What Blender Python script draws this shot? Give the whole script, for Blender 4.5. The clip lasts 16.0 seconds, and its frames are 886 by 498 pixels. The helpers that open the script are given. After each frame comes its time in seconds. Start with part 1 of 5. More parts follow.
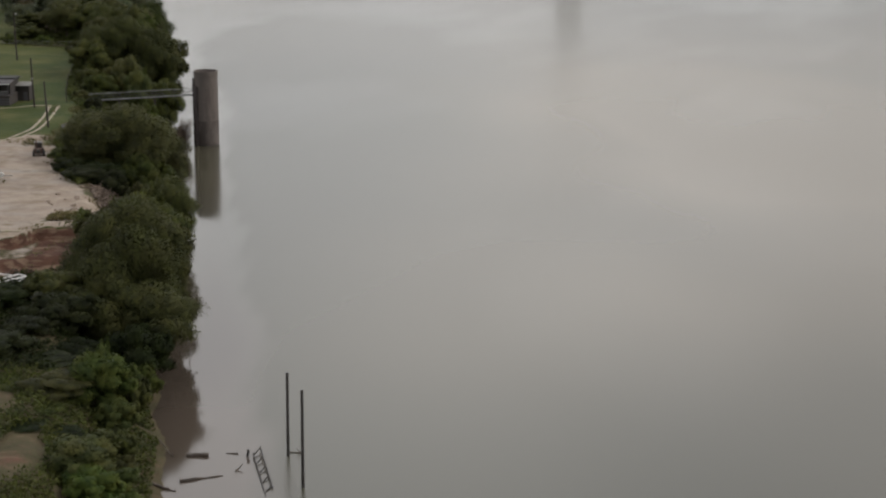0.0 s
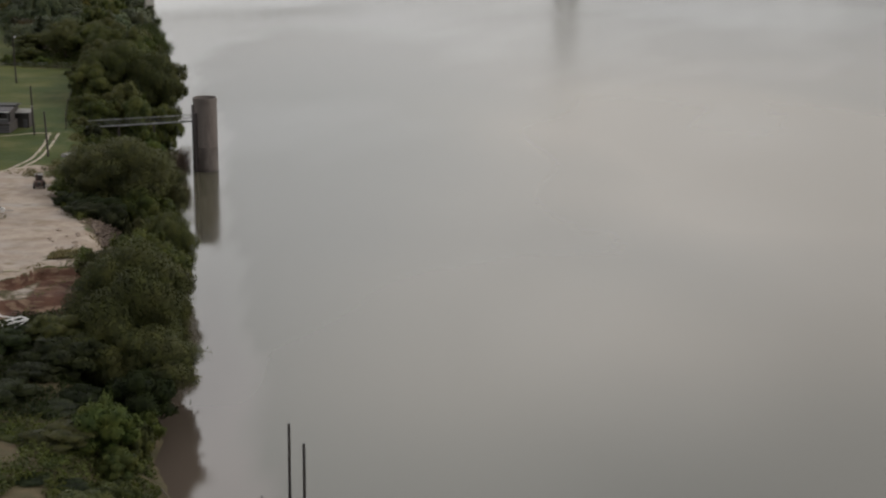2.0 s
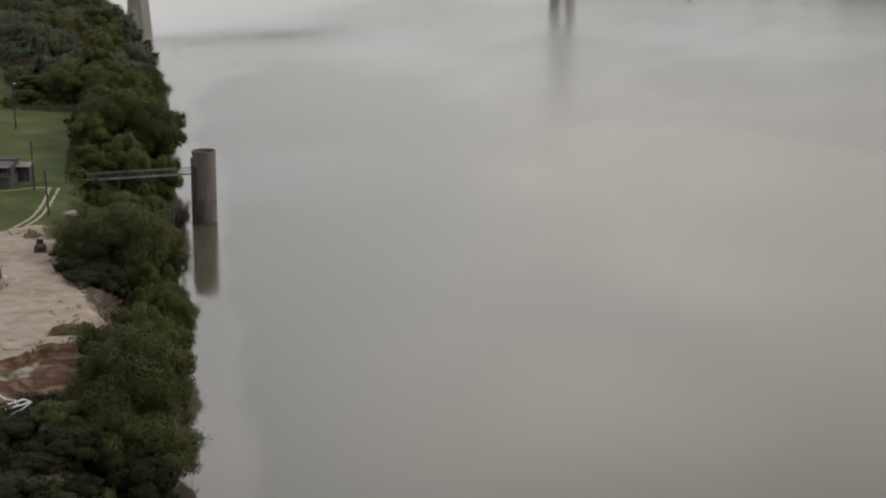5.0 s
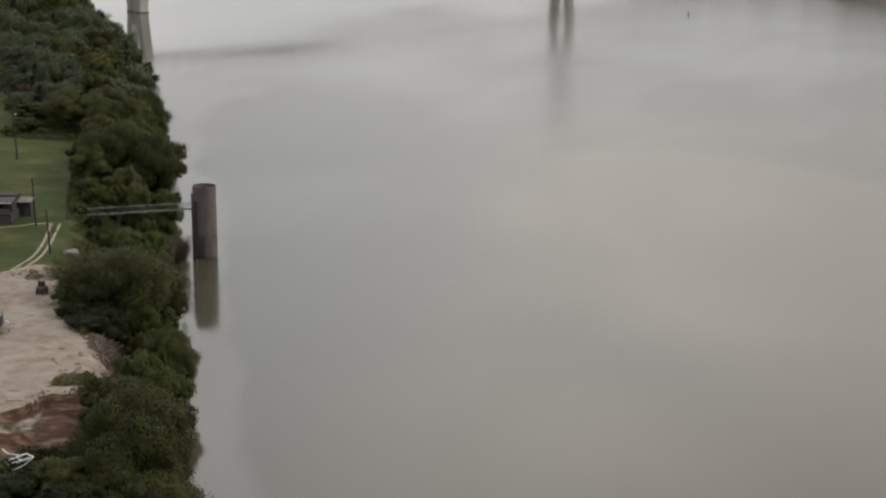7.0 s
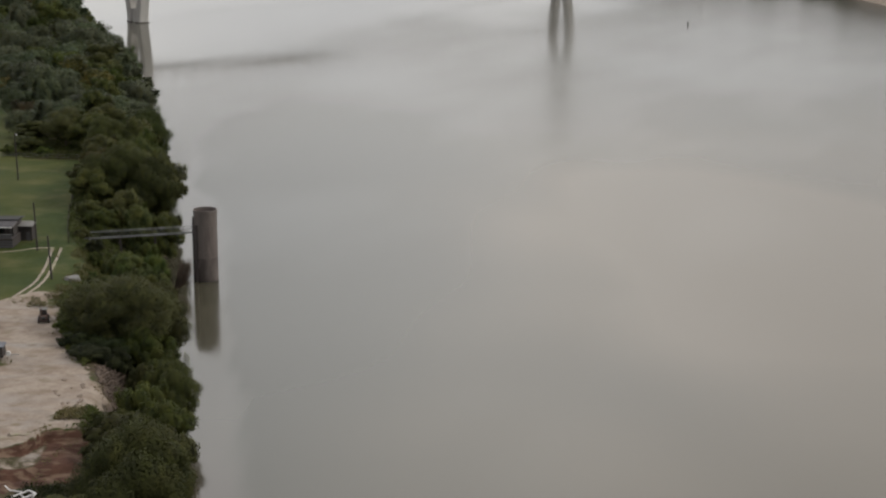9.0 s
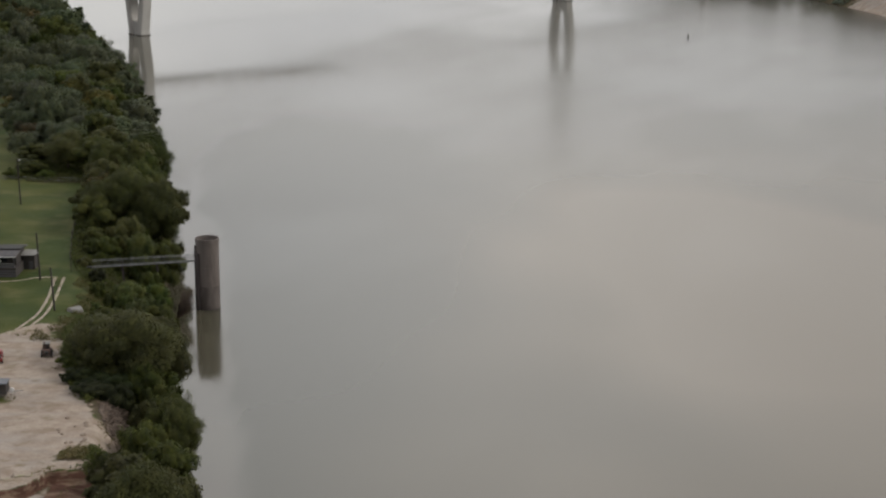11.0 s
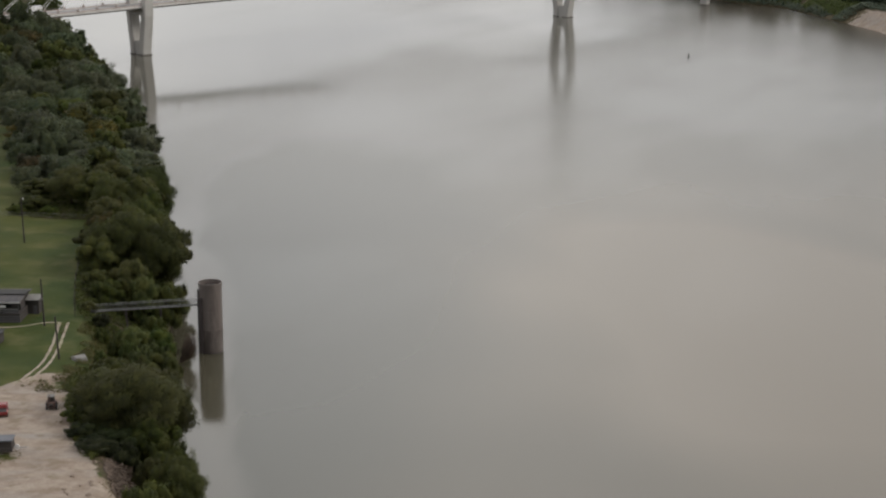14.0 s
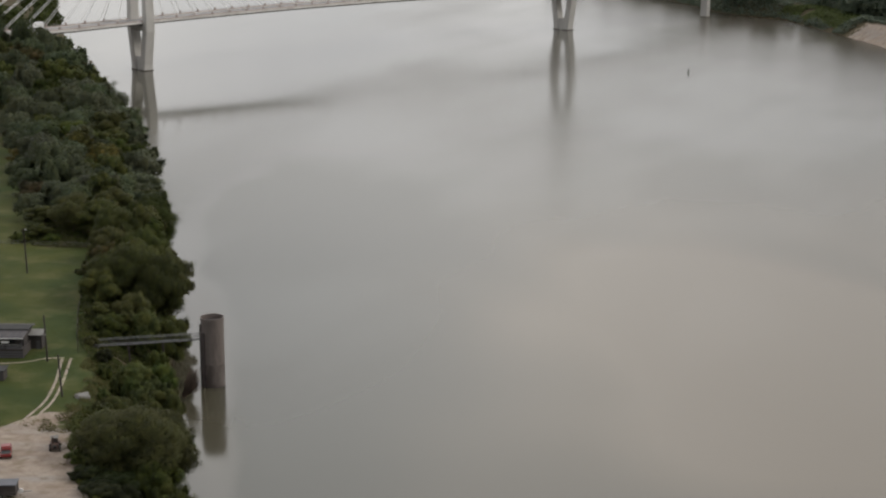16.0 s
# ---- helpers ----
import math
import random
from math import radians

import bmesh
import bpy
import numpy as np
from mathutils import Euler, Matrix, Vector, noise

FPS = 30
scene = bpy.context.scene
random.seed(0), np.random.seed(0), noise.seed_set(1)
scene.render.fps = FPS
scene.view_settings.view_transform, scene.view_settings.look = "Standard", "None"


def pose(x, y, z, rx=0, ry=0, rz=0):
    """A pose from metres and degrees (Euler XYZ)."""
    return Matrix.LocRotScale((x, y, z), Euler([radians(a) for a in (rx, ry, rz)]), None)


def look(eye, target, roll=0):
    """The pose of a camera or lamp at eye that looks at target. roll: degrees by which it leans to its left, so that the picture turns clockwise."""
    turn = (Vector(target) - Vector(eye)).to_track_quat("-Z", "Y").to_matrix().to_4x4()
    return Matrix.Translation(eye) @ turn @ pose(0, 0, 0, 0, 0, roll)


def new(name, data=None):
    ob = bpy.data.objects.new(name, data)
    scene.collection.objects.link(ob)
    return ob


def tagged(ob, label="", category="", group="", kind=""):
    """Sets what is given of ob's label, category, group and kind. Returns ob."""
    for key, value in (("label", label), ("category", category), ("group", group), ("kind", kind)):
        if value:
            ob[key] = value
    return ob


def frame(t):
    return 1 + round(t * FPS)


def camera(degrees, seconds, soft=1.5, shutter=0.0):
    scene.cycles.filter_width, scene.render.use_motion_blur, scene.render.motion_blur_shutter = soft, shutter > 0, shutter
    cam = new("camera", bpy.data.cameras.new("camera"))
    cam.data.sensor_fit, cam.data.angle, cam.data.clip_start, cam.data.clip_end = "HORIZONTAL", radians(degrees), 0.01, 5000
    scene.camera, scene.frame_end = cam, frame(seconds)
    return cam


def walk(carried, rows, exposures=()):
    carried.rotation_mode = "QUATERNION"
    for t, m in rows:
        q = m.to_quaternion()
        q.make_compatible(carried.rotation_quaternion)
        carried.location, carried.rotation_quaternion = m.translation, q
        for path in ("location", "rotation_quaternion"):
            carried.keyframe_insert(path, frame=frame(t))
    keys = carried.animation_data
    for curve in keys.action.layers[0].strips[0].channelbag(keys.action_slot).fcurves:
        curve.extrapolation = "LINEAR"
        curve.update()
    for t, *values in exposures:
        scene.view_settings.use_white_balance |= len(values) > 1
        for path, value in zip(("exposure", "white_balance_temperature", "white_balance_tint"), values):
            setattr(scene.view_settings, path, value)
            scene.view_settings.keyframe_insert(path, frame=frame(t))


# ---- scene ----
cam = camera(29.77, 16.0, soft=2.25)
# seconds, x, y, z, pitch, roll, yaw
PATH = [
    (0.0, 0.80, -0.24, 64.83, -14.050, 0.403, 0.204),
    (0.5, 0.72, -0.21, 66.19, -14.059, 0.398, 0.186),
    (1.0, 0.56, -0.18, 68.12, -14.063, 0.388, 0.141),
    (1.5, 0.47, -0.17, 69.39, -14.060, 0.381, 0.105),
    (2.0, 0.34, -0.13, 70.51, -14.062, 0.376, 0.083),
    (2.5, 0.29, -0.11, 72.34, -14.059, 0.372, 0.059),
    (3.0, 0.23, -0.11, 74.17, -14.045, 0.368, 0.028),
    (3.5, 0.16, -0.09, 76.10, -14.046, 0.366, -0.010),
    (4.0, 0.07, -0.08, 77.98, -14.038, 0.363, -0.031),
    (6.5, 0.05, -0.07, 87.36, -14.033, 0.364, -0.060),
    (7.0, 0.06, -0.03, 89.32, -14.035, 0.366, -0.067),
    (7.5, 0.06, 0.01, 91.33, -14.039, 0.369, -0.071),
    (8.0, 0.02, 0.04, 93.15, -14.047, 0.370, -0.068),
    (8.5, -0.04, 0.04, 94.30, -14.048, 0.365, -0.081),
    (9.0, -0.09, 0.06, 94.53, -14.044, 0.353, -0.083),
    (11.5, -0.21, 0.05, 102.95, -14.035, 0.338, -0.050),
    (12.0, -0.29, 0.08, 104.92, -14.044, 0.329, -0.051),
    (12.5, -0.34, 0.09, 106.71, -14.045, 0.321, -0.044),
    (13.0, -0.36, 0.10, 108.32, -14.028, 0.321, -0.042),
    (13.5, -0.37, 0.12, 109.23, -14.015, 0.316, -0.033),
    (14.0, -0.37, 0.14, 110.58, -14.029, 0.311, -0.027),
    (14.5, -0.36, 0.17, 112.58, -14.026, 0.311, -0.028),
    (15.0, -0.34, 0.19, 114.55, -14.028, 0.321, -0.024),
    (15.5, -0.44, 0.17, 116.37, -14.023, 0.321, -0.015),
    (16.0, -0.55, 0.15, 118.39, -14.022, 0.322, -0.018),
]
walk(cam, [(t, pose(x, y, z, 90 + pitch, 0, yaw) @ pose(0, 0, 0, 0, 0, roll)) for t, x, y, z, pitch, roll, yaw in PATH])

# ---- sky and light: a bright overcast with the sun behind thin cloud ----
SUN_EL, SUN_AZ = radians(38), radians(92)      # azimuth clockwise from +y
world = bpy.data.worlds.new("overcast")
scene.world = world
world.use_nodes = True
wn, wl = world.node_tree.nodes, world.node_tree.links
wn.clear()
w_out = wn.new("ShaderNodeOutputWorld")
w_bg = wn.new("ShaderNodeBackground")
w_bg.inputs["Strength"].default_value = 0.1
w_sky = wn.new("ShaderNodeTexSky")
w_sky.sky_type = "NISHITA"
w_sky.sun_disc = False
w_sky.sun_elevation, w_sky.sun_rotation = SUN_EL, SUN_AZ
w_tc = wn.new("ShaderNodeTexCoord")
w_map = wn.new("ShaderNodeMapping")
w_map.inputs["Scale"].default_value = (1.0, 1.0, 1.35)
w_noise = wn.new("ShaderNodeTexNoise")
w_noise.inputs["Scale"].default_value = 3.4
w_noise.inputs["Detail"].default_value = 4.0
w_noise.inputs["Roughness"].default_value = 0.5
w_ramp = wn.new("ShaderNodeValToRGB")
w_ramp.color_ramp.elements[0].position = 0.32
w_ramp.color_ramp.elements[0].color = (0.655, 0.655, 0.672, 1)
w_ramp.color_ramp.elements[1].position = 0.68
w_ramp.color_ramp.elements[1].color = (1.07, 1.055, 1.035, 1)
w_sep = wn.new("ShaderNodeSeparateXYZ")
# brightest in a low band, added for what the river reflects
w_elev = wn.new("ShaderNodeValToRGB")
e = w_elev.color_ramp.elements
e[0].position, e[0].color = 0.0, (0.68, 0.68, 0.675, 1)
e[1].position, e[1].color = 0.85, (1.25, 1.25, 1.27, 1)
m_ = e.new(0.14)
m_.color = (1.03, 1.03, 1.02, 1)
m_ = e.new(0.36)
m_.color = (1.68, 1.68, 1.67, 1)
m_ = e.new(0.58)
m_.color = (1.35, 1.35, 1.36, 1)
w_mul = wn.new("ShaderNodeMix")
w_mul.data_type, w_mul.blend_type = "RGBA", "MULTIPLY"
w_mul.inputs["Factor"].default_value = 1.0
w_gain = wn.new("ShaderNodeMix")
w_gain.data_type, w_gain.blend_type = "RGBA", "MULTIPLY"
w_gain.inputs["Factor"].default_value = 1.0
# sky dimmed east and south, added to darken right-hand water and camera-facing trees
w_east = wn.new("ShaderNodeMapRange")
w_east.inputs["From Min"].default_value, w_east.inputs["From Max"].default_value = 0.03, 0.32
w_east.inputs["To Min"].default_value, w_east.inputs["To Max"].default_value = 1.0, 0.75
w_south = wn.new("ShaderNodeMapRange")
w_south.inputs["From Min"].default_value, w_south.inputs["From Max"].default_value = -0.7, 0.75
w_south.inputs["To Min"].default_value, w_south.inputs["To Max"].default_value = 0.45, 1.0
w_both = wn.new("ShaderNodeMath")
w_both.operation = "MULTIPLY"
w_side = wn.new("ShaderNodeMix")
w_side.data_type, w_side.blend_type = "RGBA", "MULTIPLY"
w_side.inputs["Factor"].default_value = 1.0
SKY = 12.9
w_gain.inputs[7].default_value = (SKY, SKY * 0.988, SKY * 0.988, 1)
w_mix = wn.new("ShaderNodeMix")
w_mix.data_type = "RGBA"
w_mix.inputs["Factor"].default_value = 0.88
wl.new(w_tc.outputs["Generated"], w_map.inputs["Vector"])
wl.new(w_map.outputs["Vector"], w_noise.inputs["Vector"])
wl.new(w_noise.outputs["Fac"], w_ramp.inputs["Fac"])
wl.new(w_tc.outputs["Generated"], w_sep.inputs["Vector"])
wl.new(w_sep.outputs["Z"], w_elev.inputs["Fac"])
wl.new(w_ramp.outputs["Color"], w_mul.inputs[6])
wl.new(w_elev.outputs["Color"], w_mul.inputs[7])
wl.new(w_sep.outputs["X"], w_east.inputs["Value"])
wl.new(w_mul.outputs[2], w_side.inputs[6])
wl.new(w_sep.outputs["Y"], w_south.inputs["Value"])
wl.new(w_east.outputs["Result"], w_both.inputs[0])
wl.new(w_south.outputs["Result"], w_both.inputs[1])
wl.new(w_both.outputs[0], w_side.inputs[7])
wl.new(w_side.outputs[2], w_gain.inputs[6])
wl.new(w_sky.outputs["Color"], w_mix.inputs[6])
wl.new(w_gain.outputs[2], w_mix.inputs[7])
wl.new(w_mix.outputs[2], w_bg.inputs["Color"])
wl.new(w_bg.outputs["Background"], w_out.inputs["Surface"])

sun = new("sun", bpy.data.lights.new("sun", "SUN"))
sun.data.energy, sun.data.angle, sun.data.color = 1.45, radians(18), (1.0, 0.95, 0.87)
sun_dir = Vector((math.sin(SUN_AZ) * math.cos(SUN_EL), math.cos(SUN_AZ) * math.cos(SUN_EL), math.sin(SUN_EL)))
sun.matrix_world = look(sun_dir * 900, (0, 0, 0))


# ---- materials ----
def socket_mix(nt, fac, a, b, blend="MIX"):
    """A colour mix node; fac, a and b are sockets or values."""
    n = nt.nodes.new("ShaderNodeMix")
    n.data_type, n.blend_type = "RGBA", blend
    for key, v in ((0, fac), (6, a), (7, b)):
        if isinstance(v, bpy.types.NodeSocket):
            nt.links.new(v, n.inputs[key])
        else:
            n.inputs[key].default_value = v if key == 0 else (*v, 1)
    return n.outputs[2]


def noise_socket(nt, vec, scale, detail=4.0, rough=0.55, lo=0.35, hi=0.65, stretch=None):
    if stretch:
        mp = nt.nodes.new("ShaderNodeMapping")
        mp.inputs["Scale"].default_value = stretch
        nt.links.new(vec, mp.inputs["Vector"])
        vec = mp.outputs["Vector"]
    n = nt.nodes.new("ShaderNodeTexNoise")
    n.inputs["Scale"].default_value, n.inputs["Detail"].default_value = scale, detail
    n.inputs["Roughness"].default_value = rough
    nt.links.new(vec, n.inputs["Vector"])
    r = nt.nodes.new("ShaderNodeMapRange")
    r.inputs["From Min"].default_value, r.inputs["From Max"].default_value = lo, hi
    nt.links.new(n.outputs["Fac"], r.inputs["Value"])
    return r.outputs["Result"]


def bump_socket(nt, height, strength, distance):
    b = nt.nodes.new("ShaderNodeBump")
    b.inputs["Strength"].default_value, b.inputs["Distance"].default_value = strength, distance
    nt.links.new(height, b.inputs["Height"])
    return b.outputs["Normal"]


def start(name):
    m = bpy.data.materials.new(name)
    m.use_nodes = True
    nt = m.node_tree
    bsdf = nt.nodes["Principled BSDF"]
    tc = nt.nodes.new("ShaderNodeTexCoord")
    return m, nt, bsdf, tc.outputs["Object"]


def surface(name, light, dark, big=0.25, fine=4.0, rough=0.75, metal=0.0, bump=0.3, depth=0.02, stain=None, stain_scale=0.4, stretch=None):
    """Two tones at a coarse and a fine scale, stains of a third, and fine relief."""
    m, nt, b, vec = start(name)
    c = socket_mix(nt, noise_socket(nt, vec, big, 5, stretch=stretch), dark, light)
    f = noise_socket(nt, vec, fine, 6, 0.65, 0.3, 0.7)
    c = socket_mix(nt, f, socket_mix(nt, 0.35, c, dark), c)
    if stain:
        c = socket_mix(nt, noise_socket(nt, vec, stain_scale, 6, 0.65, 0.5, 0.72, stretch), c, stain)
    nt.links.new(c, b.inputs["Base Color"])
    b.inputs["Roughness"].default_value, b.inputs["Metallic"].default_value = rough, metal
    nt.links.new(bump_socket(nt, f, bump, depth), b.inputs["Normal"])
    return m


def foliage(name, dark, light, warm, warmth=0.25):
    """Leaves: each clump its own tone, each plant its own hue, with some light passing through."""
    m, nt, b, vec = start(name)
    geo = nt.nodes.new("ShaderNodeNewGeometry")
    info = nt.nodes.new("ShaderNodeObjectInfo")
    clump = noise_socket(nt, vec, 0.75, 3, 0.55, 0.36, 0.64)
    tone = nt.nodes.new("ShaderNodeMath")
    tone.operation = "MULTIPLY_ADD"
    tone.inputs[1].default_value = 0.10
    half_ = nt.nodes.new("ShaderNodeMath")
    half_.operation = "MULTIPLY"
    half_.inputs[1].default_value = 0.90
    nt.links.new(clump, half_.inputs[0])
    nt.links.new(geo.outputs["Random Per Island"], tone.inputs[0])
    nt.links.new(half_.outputs[0], tone.inputs[2])
    c = socket_mix(nt, tone.outputs[0], dark, light)
    patch = noise_socket(nt, vec, 0.35, 3, 0.5, 0.42, 0.68)
    w = nt.nodes.new("ShaderNodeMath")
    w.operation = "MULTIPLY"
    w.inputs[1].default_value = warmth
    nt.links.new(patch, w.inputs[0])
    c = socket_mix(nt, w.outputs[0], c, warm)
    hsv = nt.nodes.new("ShaderNodeHueSaturation")
    for key, lo, hi in (("Hue", 0.466, 0.512), ("Value", 0.76, 1.32), ("Saturation", 0.95, 1.2)):
        r = nt.nodes.new("ShaderNodeMapRange")
        r.inputs["To Min"].default_value, r.inputs["To Max"].default_value = lo, hi
        if key == "Value":
            frac = nt.nodes.new("ShaderNodeMath")
            frac.operation = "FRACT"
            mul = nt.nodes.new("ShaderNodeMath")
            mul.operation = "MULTIPLY"
            mul.inputs[1].default_value = 7.31
            nt.links.new(info.outputs["Random"], mul.inputs[0])
            nt.links.new(mul.outputs[0], frac.inputs[0])
            nt.links.new(frac.outputs[0], r.inputs["Value"])
        else:
            nt.links.new(info.outputs["Random"], r.inputs["Value"])
        nt.links.new(r.outputs["Result"], hsv.inputs[key])
    nt.links.new(c, hsv.inputs["Color"])
    nt.links.new(hsv.outputs["Color"], b.inputs["Base Color"])
    b.inputs["Roughness"].default_value = 0.62
    b.inputs["Specular IOR Level"].default_value = 0.1
    tr = nt.nodes.new("ShaderNodeBsdfTranslucent")
    nt.links.new(hsv.outputs["Color"], tr.inputs["Color"])
    ms = nt.nodes.new("ShaderNodeMixShader")
    ms.inputs["Fac"].default_value = 0.28
    nt.links.new(b.outputs["BSDF"], ms.inputs[1])
    nt.links.new(tr.outputs["BSDF"], ms.inputs[2])
    nt.links.new(ms.outputs["Shader"], nt.nodes["Material Output"].inputs["Surface"])
    return m


M_LEAF = foliage("oak_leaves", (0.034, 0.043, 0.020), (0.080, 0.096, 0.029), (0.088, 0.080, 0.026), 0.4)
M_LEAF_DARK = foliage("dark_leaves", (0.031, 0.039, 0.019), (0.068, 0.082, 0.026), (0.076, 0.074, 0.026), 0.4)
# some haze in the leaf colour: lighter and bluer than oak_leaves
M_LEAF_FAR = foliage("hazed_bank_wood_leaves", (0.044, 0.056, 0.042), (0.088, 0.106, 0.058), (0.090, 0.090, 0.038), 0.4)
# shade beneath the big trees, put into a darker leaf colour
M_LEAF_SHADE = foliage("shaded_scrub_leaves", (0.009, 0.012, 0.006), (0.026, 0.034, 0.013), (0.038, 0.040, 0.015), 0.3)
M_LEAF_BRIGHT = foliage("bright_leaves", (0.032, 0.046, 0.018), (0.075, 0.098, 0.034), (0.125, 0.122, 0.036), 0.45)
M_LEAF_RUST = foliage("turning_leaves", (0.036, 0.039, 0.018), (0.085, 0.085, 0.032), (0.14, 0.10, 0.035), 0.6)
M_LEAF_STRAW = foliage("rough_grass_blades", (0.065, 0.068, 0.026), (0.118, 0.112, 0.045), (0.150, 0.122, 0.062), 0.6)
# distance haze put into the leaves: paler and bluer for the far bank
M_LEAF_HAZE = foliage("hazed_far_bank_leaves", (0.085, 0.110, 0.095), (0.150, 0.182, 0.130), (0.110, 0.115, 0.050), 0.4)
M_LEAF_GRASS = foliage("bank_grass", (0.085, 0.112, 0.045), (0.140, 0.170, 0.070), (0.150, 0.150, 0.070), 0.3)
M_BARK = surface("bark", (0.15, 0.12, 0.09), (0.05, 0.04, 0.03), 0.8, 9, 0.9, bump=0.8, depth=0.05)
M_DEADWOOD = surface("wet_driftwood", (0.13, 0.10, 0.08), (0.035, 0.028, 0.022), 0.9, 8, 0.7, bump=0.6)
M_BRUSH = surface("bleached_brushwood", (0.165, 0.122, 0.092), (0.060, 0.043, 0.032), 0.7, 6, 0.9, bump=0.6)
M_PILE = surface("tarred_pile", (0.045, 0.038, 0.033), (0.016, 0.014, 0.013), 0.6, 7, 0.75, bump=0.6)
M_TOWER = surface("weathered_tower_steel", (0.168, 0.141, 0.125), (0.10, 0.083, 0.074), 0.22, 3.0, 0.75, bump=0.25, stain=(0.085, 0.066, 0.06), stain_scale=0.5, stretch=(1, 1, 0.18))
M_TOWER_LOW = surface("flood_stained_tower_steel", (0.098, 0.080, 0.070), (0.062, 0.050, 0.044), 0.3, 3.0, 0.72, bump=0.25, stain=(0.15, 0.128, 0.116), stain_scale=0.6, stretch=(1, 1, 0.3))
M_TOWER_DARK = surface("tower_wet_band", (0.07, 0.056, 0.053), (0.04, 0.033, 0.032), 0.5, 4, 0.6, bump=0.3)
M_TOWER_ROOF = surface("tower_roof_felt", (0.05, 0.038, 0.036), (0.03, 0.024, 0.023), 0.6, 5, 0.85)
M_GALV = surface("galvanised_steel", (0.33, 0.33, 0.325), (0.22, 0.22, 0.215), 0.5, 6, 0.5, 0.5, 0.1)
M_GRATE = surface("walkway_grating", (0.085, 0.085, 0.08), (0.05, 0.05, 0.048), 0.8, 9, 0.7, 0.3)
M_CONCRETE = surface("pale_concrete", (0.52, 0.505, 0.475), (0.43, 0.415, 0.39), 0.05, 1.2, 0.85, bump=0.15, stain=(0.33, 0.31, 0.285), stain_scale=0.16, stretch=(1, 1, 0.25))
M_CONCRETE_WET = surface("waterline_concrete", (0.16, 0.14, 0.125), (0.10, 0.09, 0.08), 0.3, 2, 0.6)
M_DECK = surface("road_deck", (0.34, 0.33, 0.32), (0.25, 0.245, 0.24), 0.1, 2, 0.9)
M_SOFFIT = surface("deck_girder_steel", (0.24, 0.22, 0.20), (0.17, 0.155, 0.145), 0.2, 2, 0.7)
M_STAY = surface("white_stay_sheath", (0.70, 0.69, 0.68), (0.60, 0.59, 0.58), 0.3, 3, 0.5, bump=0.05)
M_KERB = surface("white_edge_beam", (0.74, 0.72, 0.69), (0.60, 0.58, 0.55), 0.1, 1.5, 0.8, bump=0.15, stain=(0.44, 0.40, 0.37), stain_scale=0.25)
M_PARAPET = surface("stained_parapet", (0.46, 0.37, 0.33), (0.30, 0.235, 0.21), 0.35, 3, 0.85, bump=0.2, stain=(0.60, 0.57, 0.54), stain_scale=0.3)
M_ANCHOR = surface("weathered_anchor_box", (0.42, 0.35, 0.31), (0.28, 0.23, 0.21), 0.5, 3, 0.7)
M_POLE = surface("creosoted_pole", (0.046, 0.036, 0.031), (0.022, 0.018, 0.016), 0.7, 9, 0.85, bump=0.5)
M_SIDING = surface("grey_board_siding", (0.10, 0.096, 0.10), (0.062, 0.059, 0.062), 0.4, 5, 0.8, stretch=(0.2, 0.2, 3))
M_ROOF = surface("weathered_metal_roof", (0.074, 0.070, 0.074), (0.046, 0.044, 0.047), 0.3, 4, 0.85, 0.0, stretch=(3, 0.3, 1), stain=(0.13, 0.11, 0.10))
M_ROOF_DARK = surface("dark_ridge_cap", (0.032, 0.031, 0.029), (0.018, 0.018, 0.017), 0.4, 5, 0.85)
M_DARK_TIMBER = surface("dark_porch_timber", (0.06, 0.05, 0.045), (0.03, 0.026, 0.024), 0.5, 6, 0.85)
M_WHITE = surface("white_paint", (0.74, 0.73, 0.71), (0.62, 0.61, 0.59), 0.5, 6, 0.5, bump=0.05)
M_RED = surface("faded_red_paint", (0.22, 0.022, 0.02), (0.15, 0.014, 0.013), 0.5, 5, 0.35, bump=0.03)
M_BLUEGREY = surface("blue_grey_tarp", (0.095, 0.10, 0.115), (0.06, 0.064, 0.075), 0.5, 5, 0.6, bump=0.2)
M_RUST = surface("rusty_machine", (0.16, 0.085, 0.06), (0.06, 0.042, 0.036), 0.8, 7, 0.8, bump=0.4, stain=(0.035, 0.03, 0.028))
M_RUBBER = surface("worn_rubber", (0.035, 0.034, 0.033), (0.018, 0.018, 0.018), 1.0, 8, 0.85)
M_STONE = surface("pale_slab", (0.21, 0.205, 0.19), (0.13, 0.125, 0.115), 0.6, 4, 0.85, bump=0.5)
M_BUOY = surface("buoy_dark_paint", (0.05, 0.06, 0.05), (0.025, 0.028, 0.026), 0.8, 5, 0.5)
M_TRACK = surface("sandy_wheel_track", (0.33, 0.275, 0.225), (0.23, 0.19, 0.15), 0.5, 4, 0.95, bump=0.5, depth=0.05, stain=(0.16, 0.17, 0.07), stain_scale=0.35)
M_TAR = surface("truck_white_box", (0.78, 0.78, 0.77), (0.68, 0.68, 0.67), 0.3, 4, 0.4, bump=0.05)

m, nt, b, vec = start("dark_glass")
b.inputs["Base Color"].default_value, b.inputs["Roughness"].default_value = (0.02, 0.022, 0.025, 1), 0.08
M_GLASS = m

